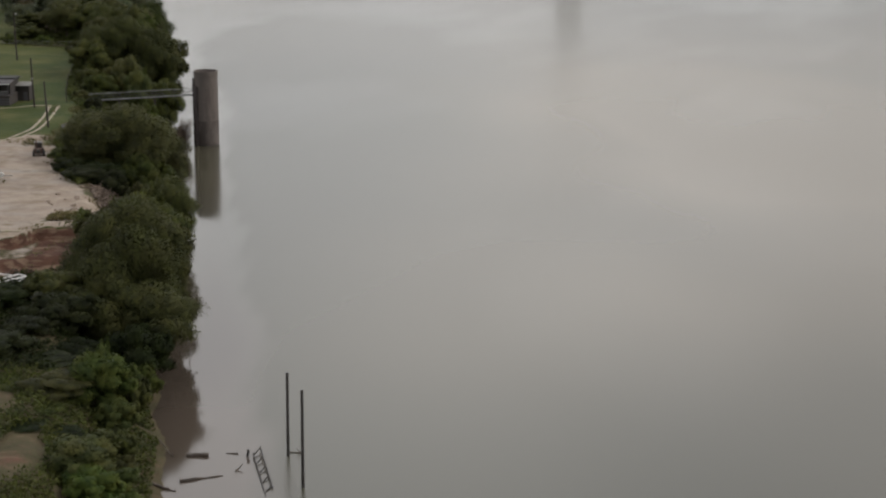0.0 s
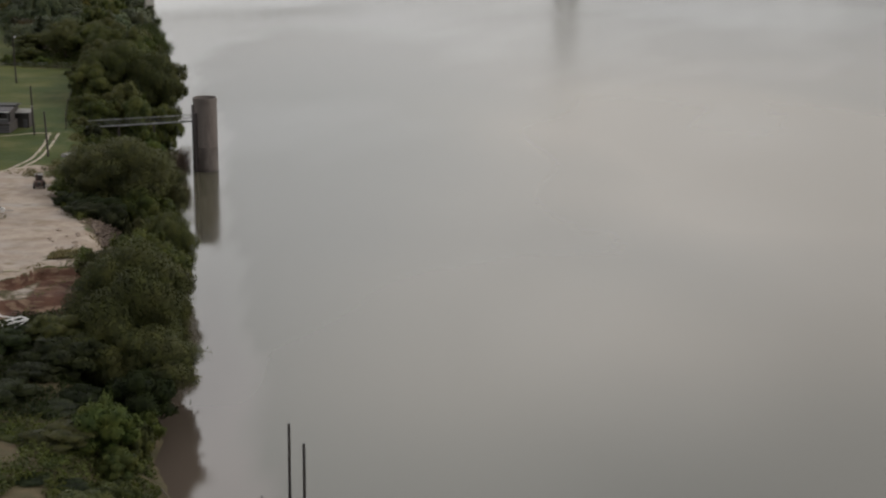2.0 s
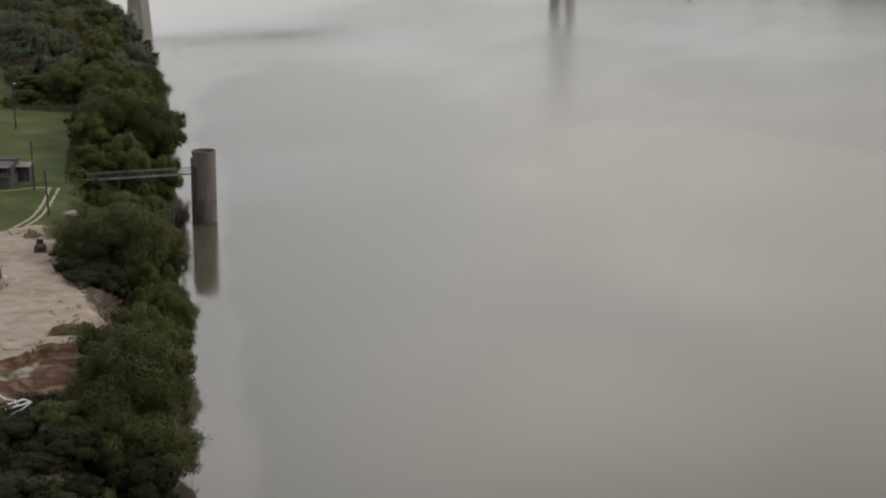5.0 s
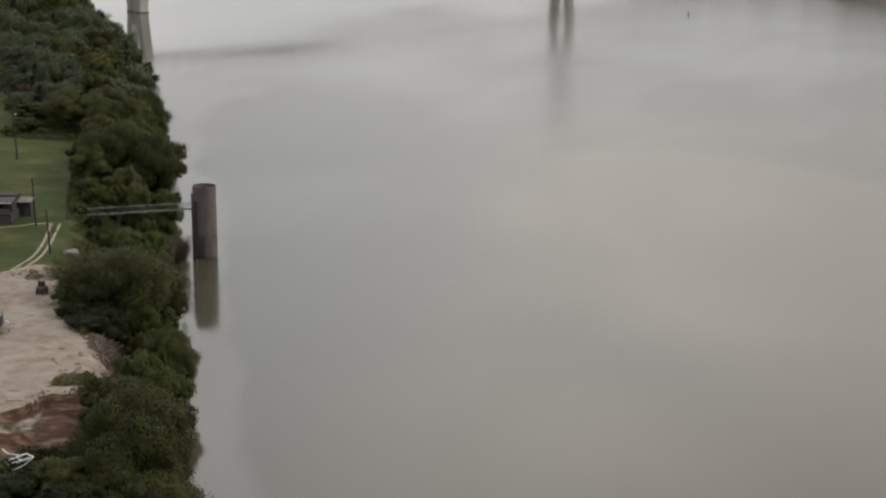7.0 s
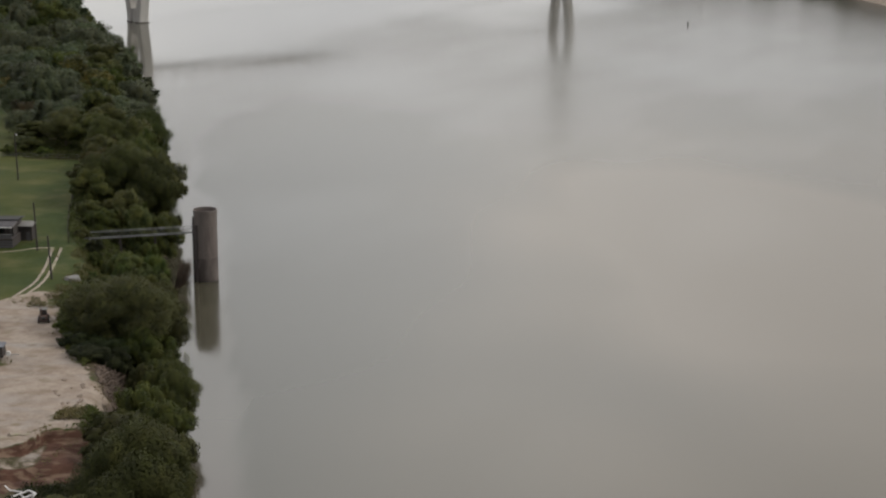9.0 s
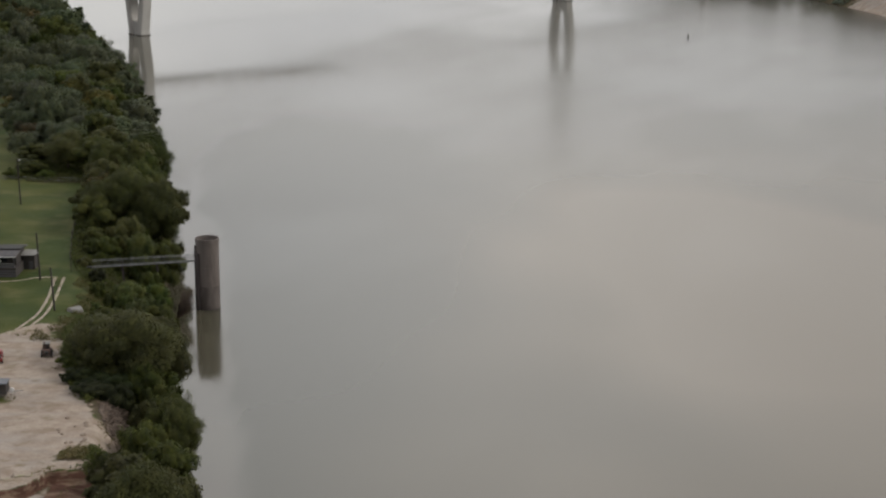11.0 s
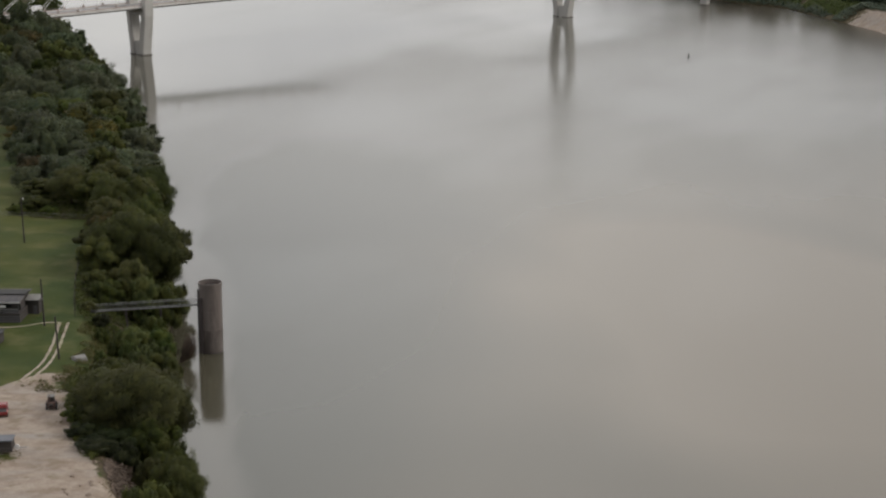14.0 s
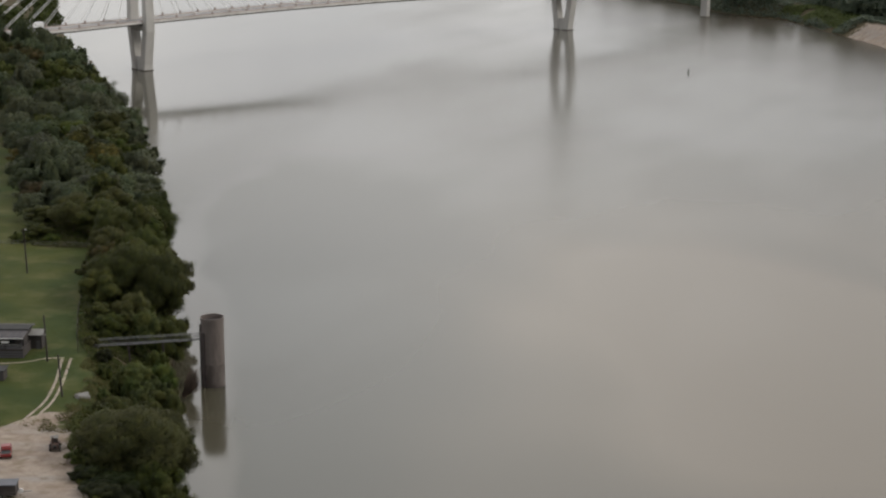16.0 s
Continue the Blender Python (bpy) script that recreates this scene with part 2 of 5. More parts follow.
# Ground: lawn, gravel, clay and bank soil by the land's own cover.
m, nt, b, vec = start("ground_cover")
at = nt.nodes.new("ShaderNodeAttribute")
at.attribute_name = "cover"
sep = nt.nodes.new("ShaderNodeSeparateColor")
nt.links.new(at.outputs["Color"], sep.inputs["Color"])
big = noise_socket(nt, vec, 0.045, 5, 0.55, 0.38, 0.62)
mid = noise_socket(nt, vec, 0.35, 6, 0.62, 0.35, 0.65)
fine = noise_socket(nt, vec, 2.5, 6, 0.7, 0.3, 0.7)
grass = socket_mix(nt, big, (0.026, 0.043, 0.006), (0.061, 0.067, 0.011))
grass = socket_mix(nt, noise_socket(nt, vec, 0.12, 4, 0.6, 0.5, 0.75), grass, (0.098, 0.096, 0.034))
grass = socket_mix(nt, fine, socket_mix(nt, 0.35, grass, (0.020, 0.032, 0.009)), grass)
gravel = socket_mix(nt, mid, (0.215, 0.165, 0.125), (0.36, 0.305, 0.25))
gravel = socket_mix(nt, noise_socket(nt, vec, 0.14, 5, 0.6, 0.45, 0.7, (0.5, 1.6, 1)), gravel, (0.30, 0.275, 0.25))
gravel = socket_mix(nt, noise_socket(nt, vec, 0.22, 6, 0.65, 0.54, 0.68, (1.0, 1.8, 1)), gravel, (0.185, 0.15, 0.10))
gravel = socket_mix(nt, fine, socket_mix(nt, 0.45, gravel, (0.16, 0.12, 0.09)), gravel)
clay = socket_mix(nt, mid, (0.052, 0.026, 0.018), (0.105, 0.055, 0.037))
clay = socket_mix(nt, noise_socket(nt, vec, 0.5, 4, 0.5, 0.5, 0.62, (0.4, 1.3, 2.5)), clay, (0.155, 0.105, 0.073))
soil = socket_mix(nt, mid, (0.045, 0.032, 0.021), (0.125, 0.084, 0.055))
soil = socket_mix(nt, fine, soil, (0.055, 0.058, 0.025))


def edge(mask, width):
    """A mask with a ragged edge."""
    a = nt.nodes.new("ShaderNodeMath")
    a.operation = "ADD"
    nt.links.new(mask, a.inputs[0])
    s = nt.nodes.new("ShaderNodeMath")
    s.operation = "MULTIPLY_ADD"
    s.inputs[1].default_value, s.inputs[2].default_value = width, -width / 2
    nt.links.new(mid, s.inputs[0])
    nt.links.new(s.outputs[0], a.inputs[1])
    r = nt.nodes.new("ShaderNodeMapRange")
    r.inputs["From Min"].default_value, r.inputs["From Max"].default_value = 0.38, 0.62
    nt.links.new(a.outputs[0], r.inputs["Value"])
    return r.outputs["Result"]


c = socket_mix(nt, edge(sep.outputs["Blue"], 0.5), grass, soil)
c = socket_mix(nt, edge(sep.outputs["Red"], 0.45), c, gravel)
c = socket_mix(nt, edge(sep.outputs["Green"], 0.4), c, clay)
nt.links.new(c, b.inputs["Base Color"])
b.inputs["Roughness"].default_value = 0.95
b.inputs["Specular IOR Level"].default_value = 0.2
nt.links.new(bump_socket(nt, fine, 0.6, 0.08), b.inputs["Normal"])
M_GROUND = m

# River: silty water, glassy in calm bands and ruffled by the breeze elsewhere.
m, nt, b, vec = start("river_water")
at = nt.nodes.new("ShaderNodeAttribute")
at.attribute_name = "calm"
wind = nt.nodes.new("ShaderNodeAttribute")
wind.attribute_name = "wind"
turned = nt.nodes.new("ShaderNodeMapping")
turned.inputs["Rotation"].default_value = (0, 0, radians(24))
nt.links.new(vec, turned.inputs["Vector"])
streak = noise_socket(nt, turned.outputs["Vector"], 0.012, 3, 0.5, 0.42, 0.75, (1.5, 0.45, 1.0))
mud_lift = nt.nodes.new("ShaderNodeAttribute")
mud_lift.attribute_name = "mud_lift"
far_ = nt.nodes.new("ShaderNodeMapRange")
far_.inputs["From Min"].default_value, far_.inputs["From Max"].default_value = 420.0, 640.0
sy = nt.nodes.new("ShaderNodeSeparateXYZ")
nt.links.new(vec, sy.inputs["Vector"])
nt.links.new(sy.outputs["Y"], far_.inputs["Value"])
# near offshore colour lowered for ruffled water's weaker reflection; far colour paler
silt_and_sheen = socket_mix(nt, far_.outputs["Result"], (0.042, 0.045, 0.033), (0.092, 0.089, 0.072))
# warm mud, brightened on the right to offset the dimmer eastern sky
silt_and_sheen = socket_mix(nt, mud_lift.outputs["Fac"], silt_and_sheen, (0.157, 0.135, 0.101))
sx = nt.nodes.new("ShaderNodeSeparateXYZ")
nt.links.new(vec, sx.inputs["Vector"])
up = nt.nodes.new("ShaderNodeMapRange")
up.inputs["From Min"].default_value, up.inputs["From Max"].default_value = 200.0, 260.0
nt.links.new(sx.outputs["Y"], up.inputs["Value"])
silt_and_sheen = socket_mix(nt, at.outputs["Fac"], silt_and_sheen, socket_mix(nt, up.outputs["Result"], (0.068, 0.054, 0.043), (0.062, 0.057, 0.039)))
# brown shallows, darkened and widened to hold down the reflected sky
slack_ = nt.nodes.new("ShaderNodeAttribute")
slack_.attribute_name = "shallows"
silt_and_sheen = socket_mix(nt, slack_.outputs["Fac"], silt_and_sheen, (0.056, 0.048, 0.034))
nt.links.new(silt_and_sheen, b.inputs["Base Color"])
b.inputs["IOR"].default_value = 1.333
inv = nt.nodes.new("ShaderNodeMath")
inv.operation = "SUBTRACT"
inv.inputs[0].default_value = 1.0
nt.links.new(at.outputs["Fac"], inv.inputs[1])
r1 = nt.nodes.new("ShaderNodeMath")
r1.operation = "MULTIPLY"
nt.links.new(inv.outputs[0], r1.inputs[0])
nt.links.new(wind.outputs["Fac"], r1.inputs[1])
r2 = nt.nodes.new("ShaderNodeMapRange")
r2.inputs["To Min"].default_value, r2.inputs["To Max"].default_value = 0.04, 0.27
r3 = nt.nodes.new("ShaderNodeMath")
r3.operation = "MULTIPLY_ADD"
r3.inputs[1].default_value = 0.34
nt.links.new(streak, r3.inputs[0])
nt.links.new(r1.outputs[0], r3.inputs[2])
nt.links.new(r3.outputs[0], r2.inputs["Value"])
nt.links.new(r2.outputs["Result"], b.inputs["Roughness"])
w1 = nt.nodes.new("ShaderNodeTexNoise")
w1.inputs["Scale"].default_value, w1.inputs["Detail"].default_value = 0.55, 3.0
mp = nt.nodes.new("ShaderNodeMapping")
mp.inputs["Scale"].default_value = (1.0, 0.6, 1.0)
nt.links.new(vec, mp.inputs["Vector"])
nt.links.new(mp.outputs["Vector"], w1.inputs["Vector"])
bn = nt.nodes.new("ShaderNodeBump")
bn.inputs["Distance"].default_value = 0.05
nt.links.new(w1.outputs["Fac"], bn.inputs["Height"])
s1 = nt.nodes.new("ShaderNodeMapRange")
s1.inputs["To Min"].default_value, s1.inputs["To Max"].default_value = 0.03, 0.16
nt.links.new(r1.outputs[0], s1.inputs["Value"])
nt.links.new(s1.outputs["Result"], bn.inputs["Strength"])
nt.links.new(bn.outputs["Normal"], b.inputs["Normal"])
M_WATER = m


# ---- building helpers ----
def finish(bm, material, smooth=False):
    me = bpy.data.meshes.new("mesh")
    bm.normal_update()
    bm.to_mesh(me)
    bm.free()
    me.materials.append(material)
    if smooth:
        me.polygons.foreach_set("use_smooth", [True] * len(me.polygons))
    return me


def part(name, bm, material, parent=None, label="", smooth=False):
    """Links a bmesh as one mesh object, under a thing or a part if one is given."""
    me = finish(bm, material, smooth) if isinstance(bm, bmesh.types.BMesh) else bm
    me.name = name
    ob = new(name, me)
    if parent is not None:
        ob.parent = parent
    if label:
        tagged(ob, label)
    return ob


def thing(name, m, label, category, group="", kind=""):
    ob = new(name)
    ob.matrix_basis = m
    ob.empty_display_size = 0.5
    return tagged(ob, label, category, group, kind)


def box(bm, lo, hi, bevel=0.0, m=None):
    """An upright box between two corners, its edges eased."""
    v = bmesh.ops.create_cube(bm, size=1.0)["verts"]
    size = [h - l for l, h in zip(lo, hi)]
    mid_ = [(h + l) / 2 for l, h in zip(lo, hi)]
    bmesh.ops.transform(bm, verts=v, matrix=Matrix.Translation(mid_) @ Matrix.Diagonal((*size, 1)))
    if bevel:
        edges = list({e for x in v for e in x.link_edges})
        out = bmesh.ops.bevel(bm, geom=edges, offset=bevel, segments=1, affect="EDGES")
        v = list({x for f in out["faces"] for x in f.verts} | {x for x in v if x.is_valid})
    if m is not None:
        bmesh.ops.transform(bm, verts=v, matrix=m)
    return bm


def boxed(lo, hi, bevel=0.0, m=None):
    return box(bmesh.new(), lo, hi, bevel, m)


def rod(bm, a, b_, r0, r1=None, n=8):
    """A round bar from a to b_, tapered where a second radius is given."""
    a, b_ = Vector(a), Vector(b_)
    r1 = r0 if r1 is None else r1
    way = b_ - a
    out = bmesh.ops.create_cone(bm, cap_ends=True, segments=n, radius1=r0, radius2=r1, depth=way.length)
    bmesh.ops.transform(bm, verts=out["verts"], matrix=Matrix.Translation((a + b_) / 2) @ way.to_track_quat("Z", "Y").to_matrix().to_4x4())
    return bm


def rodded(a, b_, r0, r1=None, n=8):
    return rod(bmesh.new(), a, b_, r0, r1, n)


def beam(a, b_, w, h, bm=None, bevel=0.0):
    """A square bar from a to b_, w across and h high."""
    bm = bm or bmesh.new()
    a, b_ = Vector(a), Vector(b_)
    way = b_ - a
    side = way.cross(Vector((0, 0, 1)))
    side = side.normalized() if side.length > 1e-4 else Vector((1, 0, 0))
    up = side.cross(way).normalized()
    v = []
    for end in (a, b_):
        for sx, sz in ((-1, -1), (1, -1), (1, 1), (-1, 1)):
            v.append(bm.verts.new(end + side * (sx * w / 2) + up * (sz * h / 2)))
    for f in ((3, 2, 1, 0), (4, 5, 6, 7), (0, 1, 5, 4), (1, 2, 6, 5), (2, 3, 7, 6), (3, 0, 4, 7)):
        bm.faces.new([v[i] for i in f])
    return bm


def lathe(profile, n=48):
    """A round body from (radius, height) pairs."""
    bm = bmesh.new()
    rings = []
    for r, z in profile:
        rings.append([bm.verts.new((r * math.cos(2 * math.pi * k / n), r * math.sin(2 * math.pi * k / n), z)) for k in range(n)])
    for a, b_ in zip(rings, rings[1:]):
        for k in range(n):
            bm.faces.new((a[k], a[(k + 1) % n], b_[(k + 1) % n], b_[k]))
    bm.faces.new(list(reversed(rings[0])))
    bm.faces.new(rings[-1])
    return bm


def sheet(name, verts, faces, material, smooth=False):
    me = bpy.data.meshes.new(name)
    me.from_pydata(verts, [], faces)
    me.materials.append(material)
    if smooth:
        me.polygons.foreach_set("use_smooth", [True] * len(me.polygons))
    me.update()
    return me


# ---- the land ----
SHORE = ((-2000, 300), (0, -6), (100, -21), (157, -27.8), (170, -29.4), (186, -34), (200, -37), (220, -40), (255, -45), (300, -52), (350, -60),
         (390, -66), (460, -82), (500, -88.5), (533, -97), (623, -115), (692, -135), (716, -148), (769, -169), (864, -197), (1050, -240), (1300, -330), (2200, -700), (6000, -2600))
FAR_SHORE = ((-2000, 420), (500, 275), (900, 258), (953, 252.5), (985, 248), (1013, 241), (1053, 232.6), (1102, 223), (1119, 207), (1140, 190), (1214, 169), (1320, 140), (1600, 40), (2200, -270), (6000, -2000))
PLATEAU = ((-2000, 6), (120, 6.5), (150, 7.0), (190, 8.0), (205, 8.4), (216, 9.0), (228, 10.6), (240, 10.5), (300, 10.0), (450, 9.6), (1000, 9.0), (6000, 9.0))
WIDTH = ((-2000, 14), (150, 13), (200, 15), (232, 11), (262, 11), (300, 17), (350, 20), (450, 20), (600, 18), (6000, 18))


def along(table, y):
    """A value between the rows of a table."""
    if y <= table[0][0]:
        return table[0][1]
    for (a, p), (b_, q) in zip(table, table[1:]):
        if y <= b_:
            return p + (q - p) * (y - a) / (b_ - a)
    return table[-1][1]


def inland(x, y):
    """Metres from the near bank's waterline, negative over the river."""
    return along(SHORE, y) - x + 1.6 * noise.noise(Vector((0.0, y * 0.11, 3.0))) + 0.7 * noise.noise(Vector((0.0, y * 0.37, 7.0)))


LIP = ((-90, 214.0), (-66, 217.0), (-61.2, 219.7), (-59.3, 221.4), (-57.9, 223.9), (-57.0, 226.6), (-54, 227.0), (-46, 227.2))
LOWER_LIP = ((-90, 213.0), (-60.1, 215.4), (-56.7, 216.9), (-53.5, 218.4), (-46, 219.0))


def lip(x, y):
    """Metres behind the yard's edge, negative below it."""
    return y - along(LIP, x) + 0.7 * noise.noise(Vector((x * 0.5, 0.0, 5.0))) + 0.35 * noise.noise(Vector((x * 1.4, 0.0, 8.0)))


def lower_lip(x, y):
    """Metres behind the lower scarp's edge."""
    return y - along(LOWER_LIP, x) + 0.9 * noise.noise(Vector((x * 0.4, 0.0, 15.0))) + 0.35 * noise.noise(Vector((x * 1.3, 0.0, 18.0)))


def cut(x, y):
    """Two scarps with a bench between them, where the yard's edge was dug away."""
    drop = 0.7 + 1.0 * soft(x, -62, -57)
    step = 10.6 - drop * (1 - soft(lip(x, y), -1.1, 0.0)) - (1.7 - drop) * (1 - soft(lip(x, y), -5, -1)) - 1.3 * (1 - soft(lower_lip(x, y), -2.4, 0.0)) + 0.3 * noise.noise(Vector((x * 0.5, y * 0.5, 2.0)))
    return (step - along(PLATEAU, y)) * soft(y, 201, 210)


def sand(x, y):
    """The sandy spit on the far bank."""
    return math.exp(-(((x - along(FAR_SHORE, y) - 9) / 11) ** 4) - ((y - 976) / 34) ** 4)


def height(x, y):
    d = inland(x, y)
    far = x - along(FAR_SHORE, y)
    if d > 0:
        k = min(1.0, d / along(WIDTH, y))
        k = 0.22 * min(1.0, k * 6) * k + k * k * (3 - 2 * k) * (1 - 0.22 * min(1.0, k * 6))
        z = along(PLATEAU, y) * k
        rough = 0.35 if y < 300 else 0.15
        z += rough * k * noise.noise(Vector((x * 0.12, y * 0.12, 0)))
        if 200 < y < 236 and x < -46:
            z += cut(x, y) * soft(-x, 48, 53) * k
        return z
    if far > 0:
        k = min(1.0, far / 16)
        return 8.0 * k * k * (3 - 2 * k) + 0.4 * k * noise.noise(Vector((x * 0.05, y * 0.05, 9.0)))
    return -min(4.0, 0.28 * min(-d, -far))


def soft(v, lo, hi):
    t = min(1.0, max(0.0, (v - lo) / (hi - lo)))
    return t * t * (3 - 2 * t)


LAWN_EDGE = ((-2000, -40), (140, -44), (160, -50), (200, -58), (222, -54), (232, -52.5), (244, -50.5), (250, -55.5), (258, -59.2), (266, -63.4), (275, -65), (284, -69), (300, -70), (312, -66.5), (322, -66.5), (329, -68.5),
             (335, -74), (352, -80.5), (372, -84.5), (434, -95), (436, -111), (470, -118), (520, -131), (600, -160), (900, -330), (6000, -3000))


def lawn_edge(y):
    """The inland edge of the bank's trees and scrub."""
    return along(LAWN_EDGE, y)


def cover(x, y):
    """Shares of gravel, clay and bank soil."""
    n = 3.0 * noise.noise(Vector((x * 0.08, y * 0.08, 1.0)))
    d = inland(x, y)
    gravel = soft(lip(x, y), -0.1, 0.4) * (1 - soft(y - 1.15 * (min(x, -76.5) + 83) + 0.45 * n, 294, 297)) * (1 - soft(x, lawn_edge(y) - 1.5, lawn_edge(y) + 3.0))
    weeds = math.exp(-((x + 54.6) / 4.2) ** 2 - ((y - 0.9 * (x + 54.6) - 233.6) / 3.2) ** 2) + math.exp(-((x + 73) / 3.0) ** 2 - ((y - 258) / 2.5) ** 2)
    gravel *= 1 - 0.75 * min(1.0, weeds)
    gravel *= 1 - 0.9 * math.exp(-((x + 69.5) / 3.4) ** 2 - ((y - 298.5) / 6.0) ** 2)
    t, t2 = lip(x, y), lower_lip(x, y)
    clay = max(soft(t, -2.4, -1.2) * (1 - soft(t, -0.4, 0.2)), soft(t2, -6.5, -4.5) * (1 - soft(t2, -0.4, 0.2)), 0.8 * soft(x, -57.5, -55.5) * soft(t2, -1, 0) * (1 - soft(t, -0.4, 0.2))) * (1 - soft(x, -51.5, -48))
    gravel = max(gravel, 0.50 * soft(t2, -0.2, 0.4) * (1 - soft(t, -2.0, -1.2)) * (1 - soft(x, -57, -54.5)))
    bare = 1.1 * math.exp(-((x + 40.6) / 3.0) ** 2 - ((y - 148.0) / 6.5) ** 2) + 0.9 * math.exp(-((x + 44.8) / 1.3) ** 2 - ((y - 162) / 3.5) ** 2)
    soil = soft(x, lawn_edge(y) - 1.0, lawn_edge(y) + 2.0) if y > 140 or x > -44 else 0.6
    soil = max(soil, 0.75 * math.exp(-((x + 70.0) / 3.6) ** 2 - ((y - 300) / 6.5) ** 2))
    if 200 < y < 226.5:
        soil = max(soil, 1 - soft(lip(x, y), -0.2, 0.4))
    if x > 100:
        return 1.3 * sand(x, y), 0.0, 1.0 if x < along(FAR_SHORE, y) + 46 else 0.3
    if d < -0.5:
        return 0.0, 0.0, 1.0
    return gravel, max(clay, 0.4 * bare), min(1.0, max(soil, bare))


def steps(*runs):
    out = []
    for lo, hi, n in runs:
        out.extend(np.linspace(lo, hi, n, endpoint=False))
    return out + [runs[-1][1]]


gx = steps((-6000, -600, 12), (-600, -140, 40), (-140, -66, 74), (-66, -46, 52), (-46, -18, 28), (-18, 20, 8), (20, 160, 6), (160, 360, 50), (360, 6000, 14))
gy = steps((-2500, 60, 10), (60, 130, 14), (130, 206, 66), (206, 231, 62), (231, 345, 98), (345, 470, 80), (470, 900, 60), (900, 1250, 50), (1250, 6500, 24))
nx = len(gx)
verts = [(x, y, height(x, y)) for y in gy for x in gx]
faces = [(j * nx + i, j * nx + i + 1, (j + 1) * nx + i + 1, (j + 1) * nx + i) for j in range(len(gy) - 1) for i in range(nx - 1)]
me = sheet("ground", verts, faces, M_GROUND, True)
layer = me.color_attributes.new("cover", "FLOAT_COLOR", "POINT")
shares = np.ones((len(verts), 4), dtype=np.float32)
for k, (x, y, z) in enumerate(verts):
    shares[k, :3] = cover(x, y)
layer.data.foreach_set("color", shares.ravel())
tagged(part("ground", me, M_GROUND), "grassy riverbank land with a gravel yard and red clay cut", "ground", kind="structure")

wx = steps((-5000, -300, 20), (-300, -20, 95), (-20, 60, 24), (60, 300, 32), (300, 5000, 6))
wy = steps((-2000, 100, 8), (100, 500, 110), (500, 1300, 60), (1300, 6000, 8))
nx = len(wx)
verts = [(x, y, 0.0) for y in wy for x in wx]
faces = [(j * nx + i, j * nx + i + 1, (j + 1) * nx + i + 1, (j + 1) * nx + i) for j in range(len(wy) - 1) for i in range(nx - 1)]
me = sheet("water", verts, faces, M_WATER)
calm, wind_, shallows, mud_lift = [], [], [], []
for x, y, z in verts:
    off = x - along(SHORE, y)
    w = 13 + 150 * soft(y, 480, 860) + (5 + 40 * soft(y, 480, 860)) * noise.noise(Vector((x * 0.03, y * 0.03, 4.0)))
    back = along(FAR_SHORE, y) - x
    calm.append((1 - soft(off, w * (0.75 - 0.6 * soft(y, 480, 860)), w * 1.15)) * (1 - 0.5 * soft(y, 420, 560)))
    shallows.append((1 - soft(back + 10 * noise.noise(Vector((x * 0.02, y * 0.02, 8.0))), 14, 140)) * soft(y, 700, 880))
    n = noise.noise(Vector((0.010 * x + 0.004 * y, 0.0035 * y - 0.003 * x, 4.0))) + 0.5 * noise.noise(Vector((0.02 * x + 0.008 * y, 0.008 * y - 0.006 * x, 7.0)))
    wind_.append(max(0.0, min(1.0, 0.92 - 0.66 * soft(y, 560, 740) + 0.46 * soft(x, -75, 0) * soft(y, 620, 740) - 0.34 * math.exp(-((x - 62) / 42) ** 2) * soft(y, 640, 720) + 0.2 * soft(x, 120, 240) * soft(y, 640, 800) + 0.32 * n)))
    n = noise.noise(Vector((x * 0.011, y * 0.007, 9.0))) + 0.5 * noise.noise(Vector((x * 0.03, y * 0.02, 3.0)))
    mud_lift.append(max(0.0, min(1.0, (1.15 + 0.7 * n) * soft(y, 70, 260) * (1 - soft(y, 380, 680)) * (0.06 + 0.94 * soft(x + 14 * n, -50, 100)))))
for name, values in (("calm", calm), ("wind", wind_), ("shallows", shallows), ("mud_lift", mud_lift)):
    me.attributes.new(name, "FLOAT", "POINT").data.foreach_set("value", values)
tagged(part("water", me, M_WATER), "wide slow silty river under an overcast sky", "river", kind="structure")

# ---- the cable-stayed bridge ----
P1, P2 = Vector((-154.6, 850.0, 0)), Vector((74.0, 1041.0, 0))
SPAN = (P2 - P1).length
U = (P2 - P1).normalized()
V = Vector((U.y, -U.x, 0))                    # across the bridge, towards the camera's side
BRIDGE = Matrix(((U.x, -V.x, 0, P1.x), (U.y, -V.y, 0, P1.y), (0, 0, 1, 0), (0, 0, 0, 1)))   # local x along, y away, z up


def deck_z(s):
    return 27.2 - 2.0 * ((s - SPAN / 2) / (SPAN / 2)) ** 2 if -40 < s < SPAN + 40 else (24.0 if s < 0 else 24.0) - (0.012 if s < 0 else 0.03) * (abs(s - SPAN / 2) - SPAN / 2 - 40)


bridge = thing("cable_stayed_bridge", BRIDGE, "pale concrete cable-stayed road bridge over the wide river", "bridge")
HALF = 7.2
STATIONS = [-260 + 10 * k for k in range(83)]


def ribbon(profile, lo=-260.0, hi=560.0):
    """A band with a given cross-section that follows the deck's curve."""
    bm = bmesh.new()
    rows_ = []
    for s in [t for t in STATIONS if lo <= t <= hi]:
        rows_.append([bm.verts.new((s, y, deck_z(s) + z)) for y, z in profile])
    n = len(profile)
    for a, b_ in zip(rows_, rows_[1:]):
        for k in range(n):
            bm.faces.new((a[k], b_[k], b_[(k + 1) % n], a[(k + 1) % n]))
    bm.faces.new(list(reversed(rows_[0])))
    bm.faces.new(rows_[-1])
    return bm


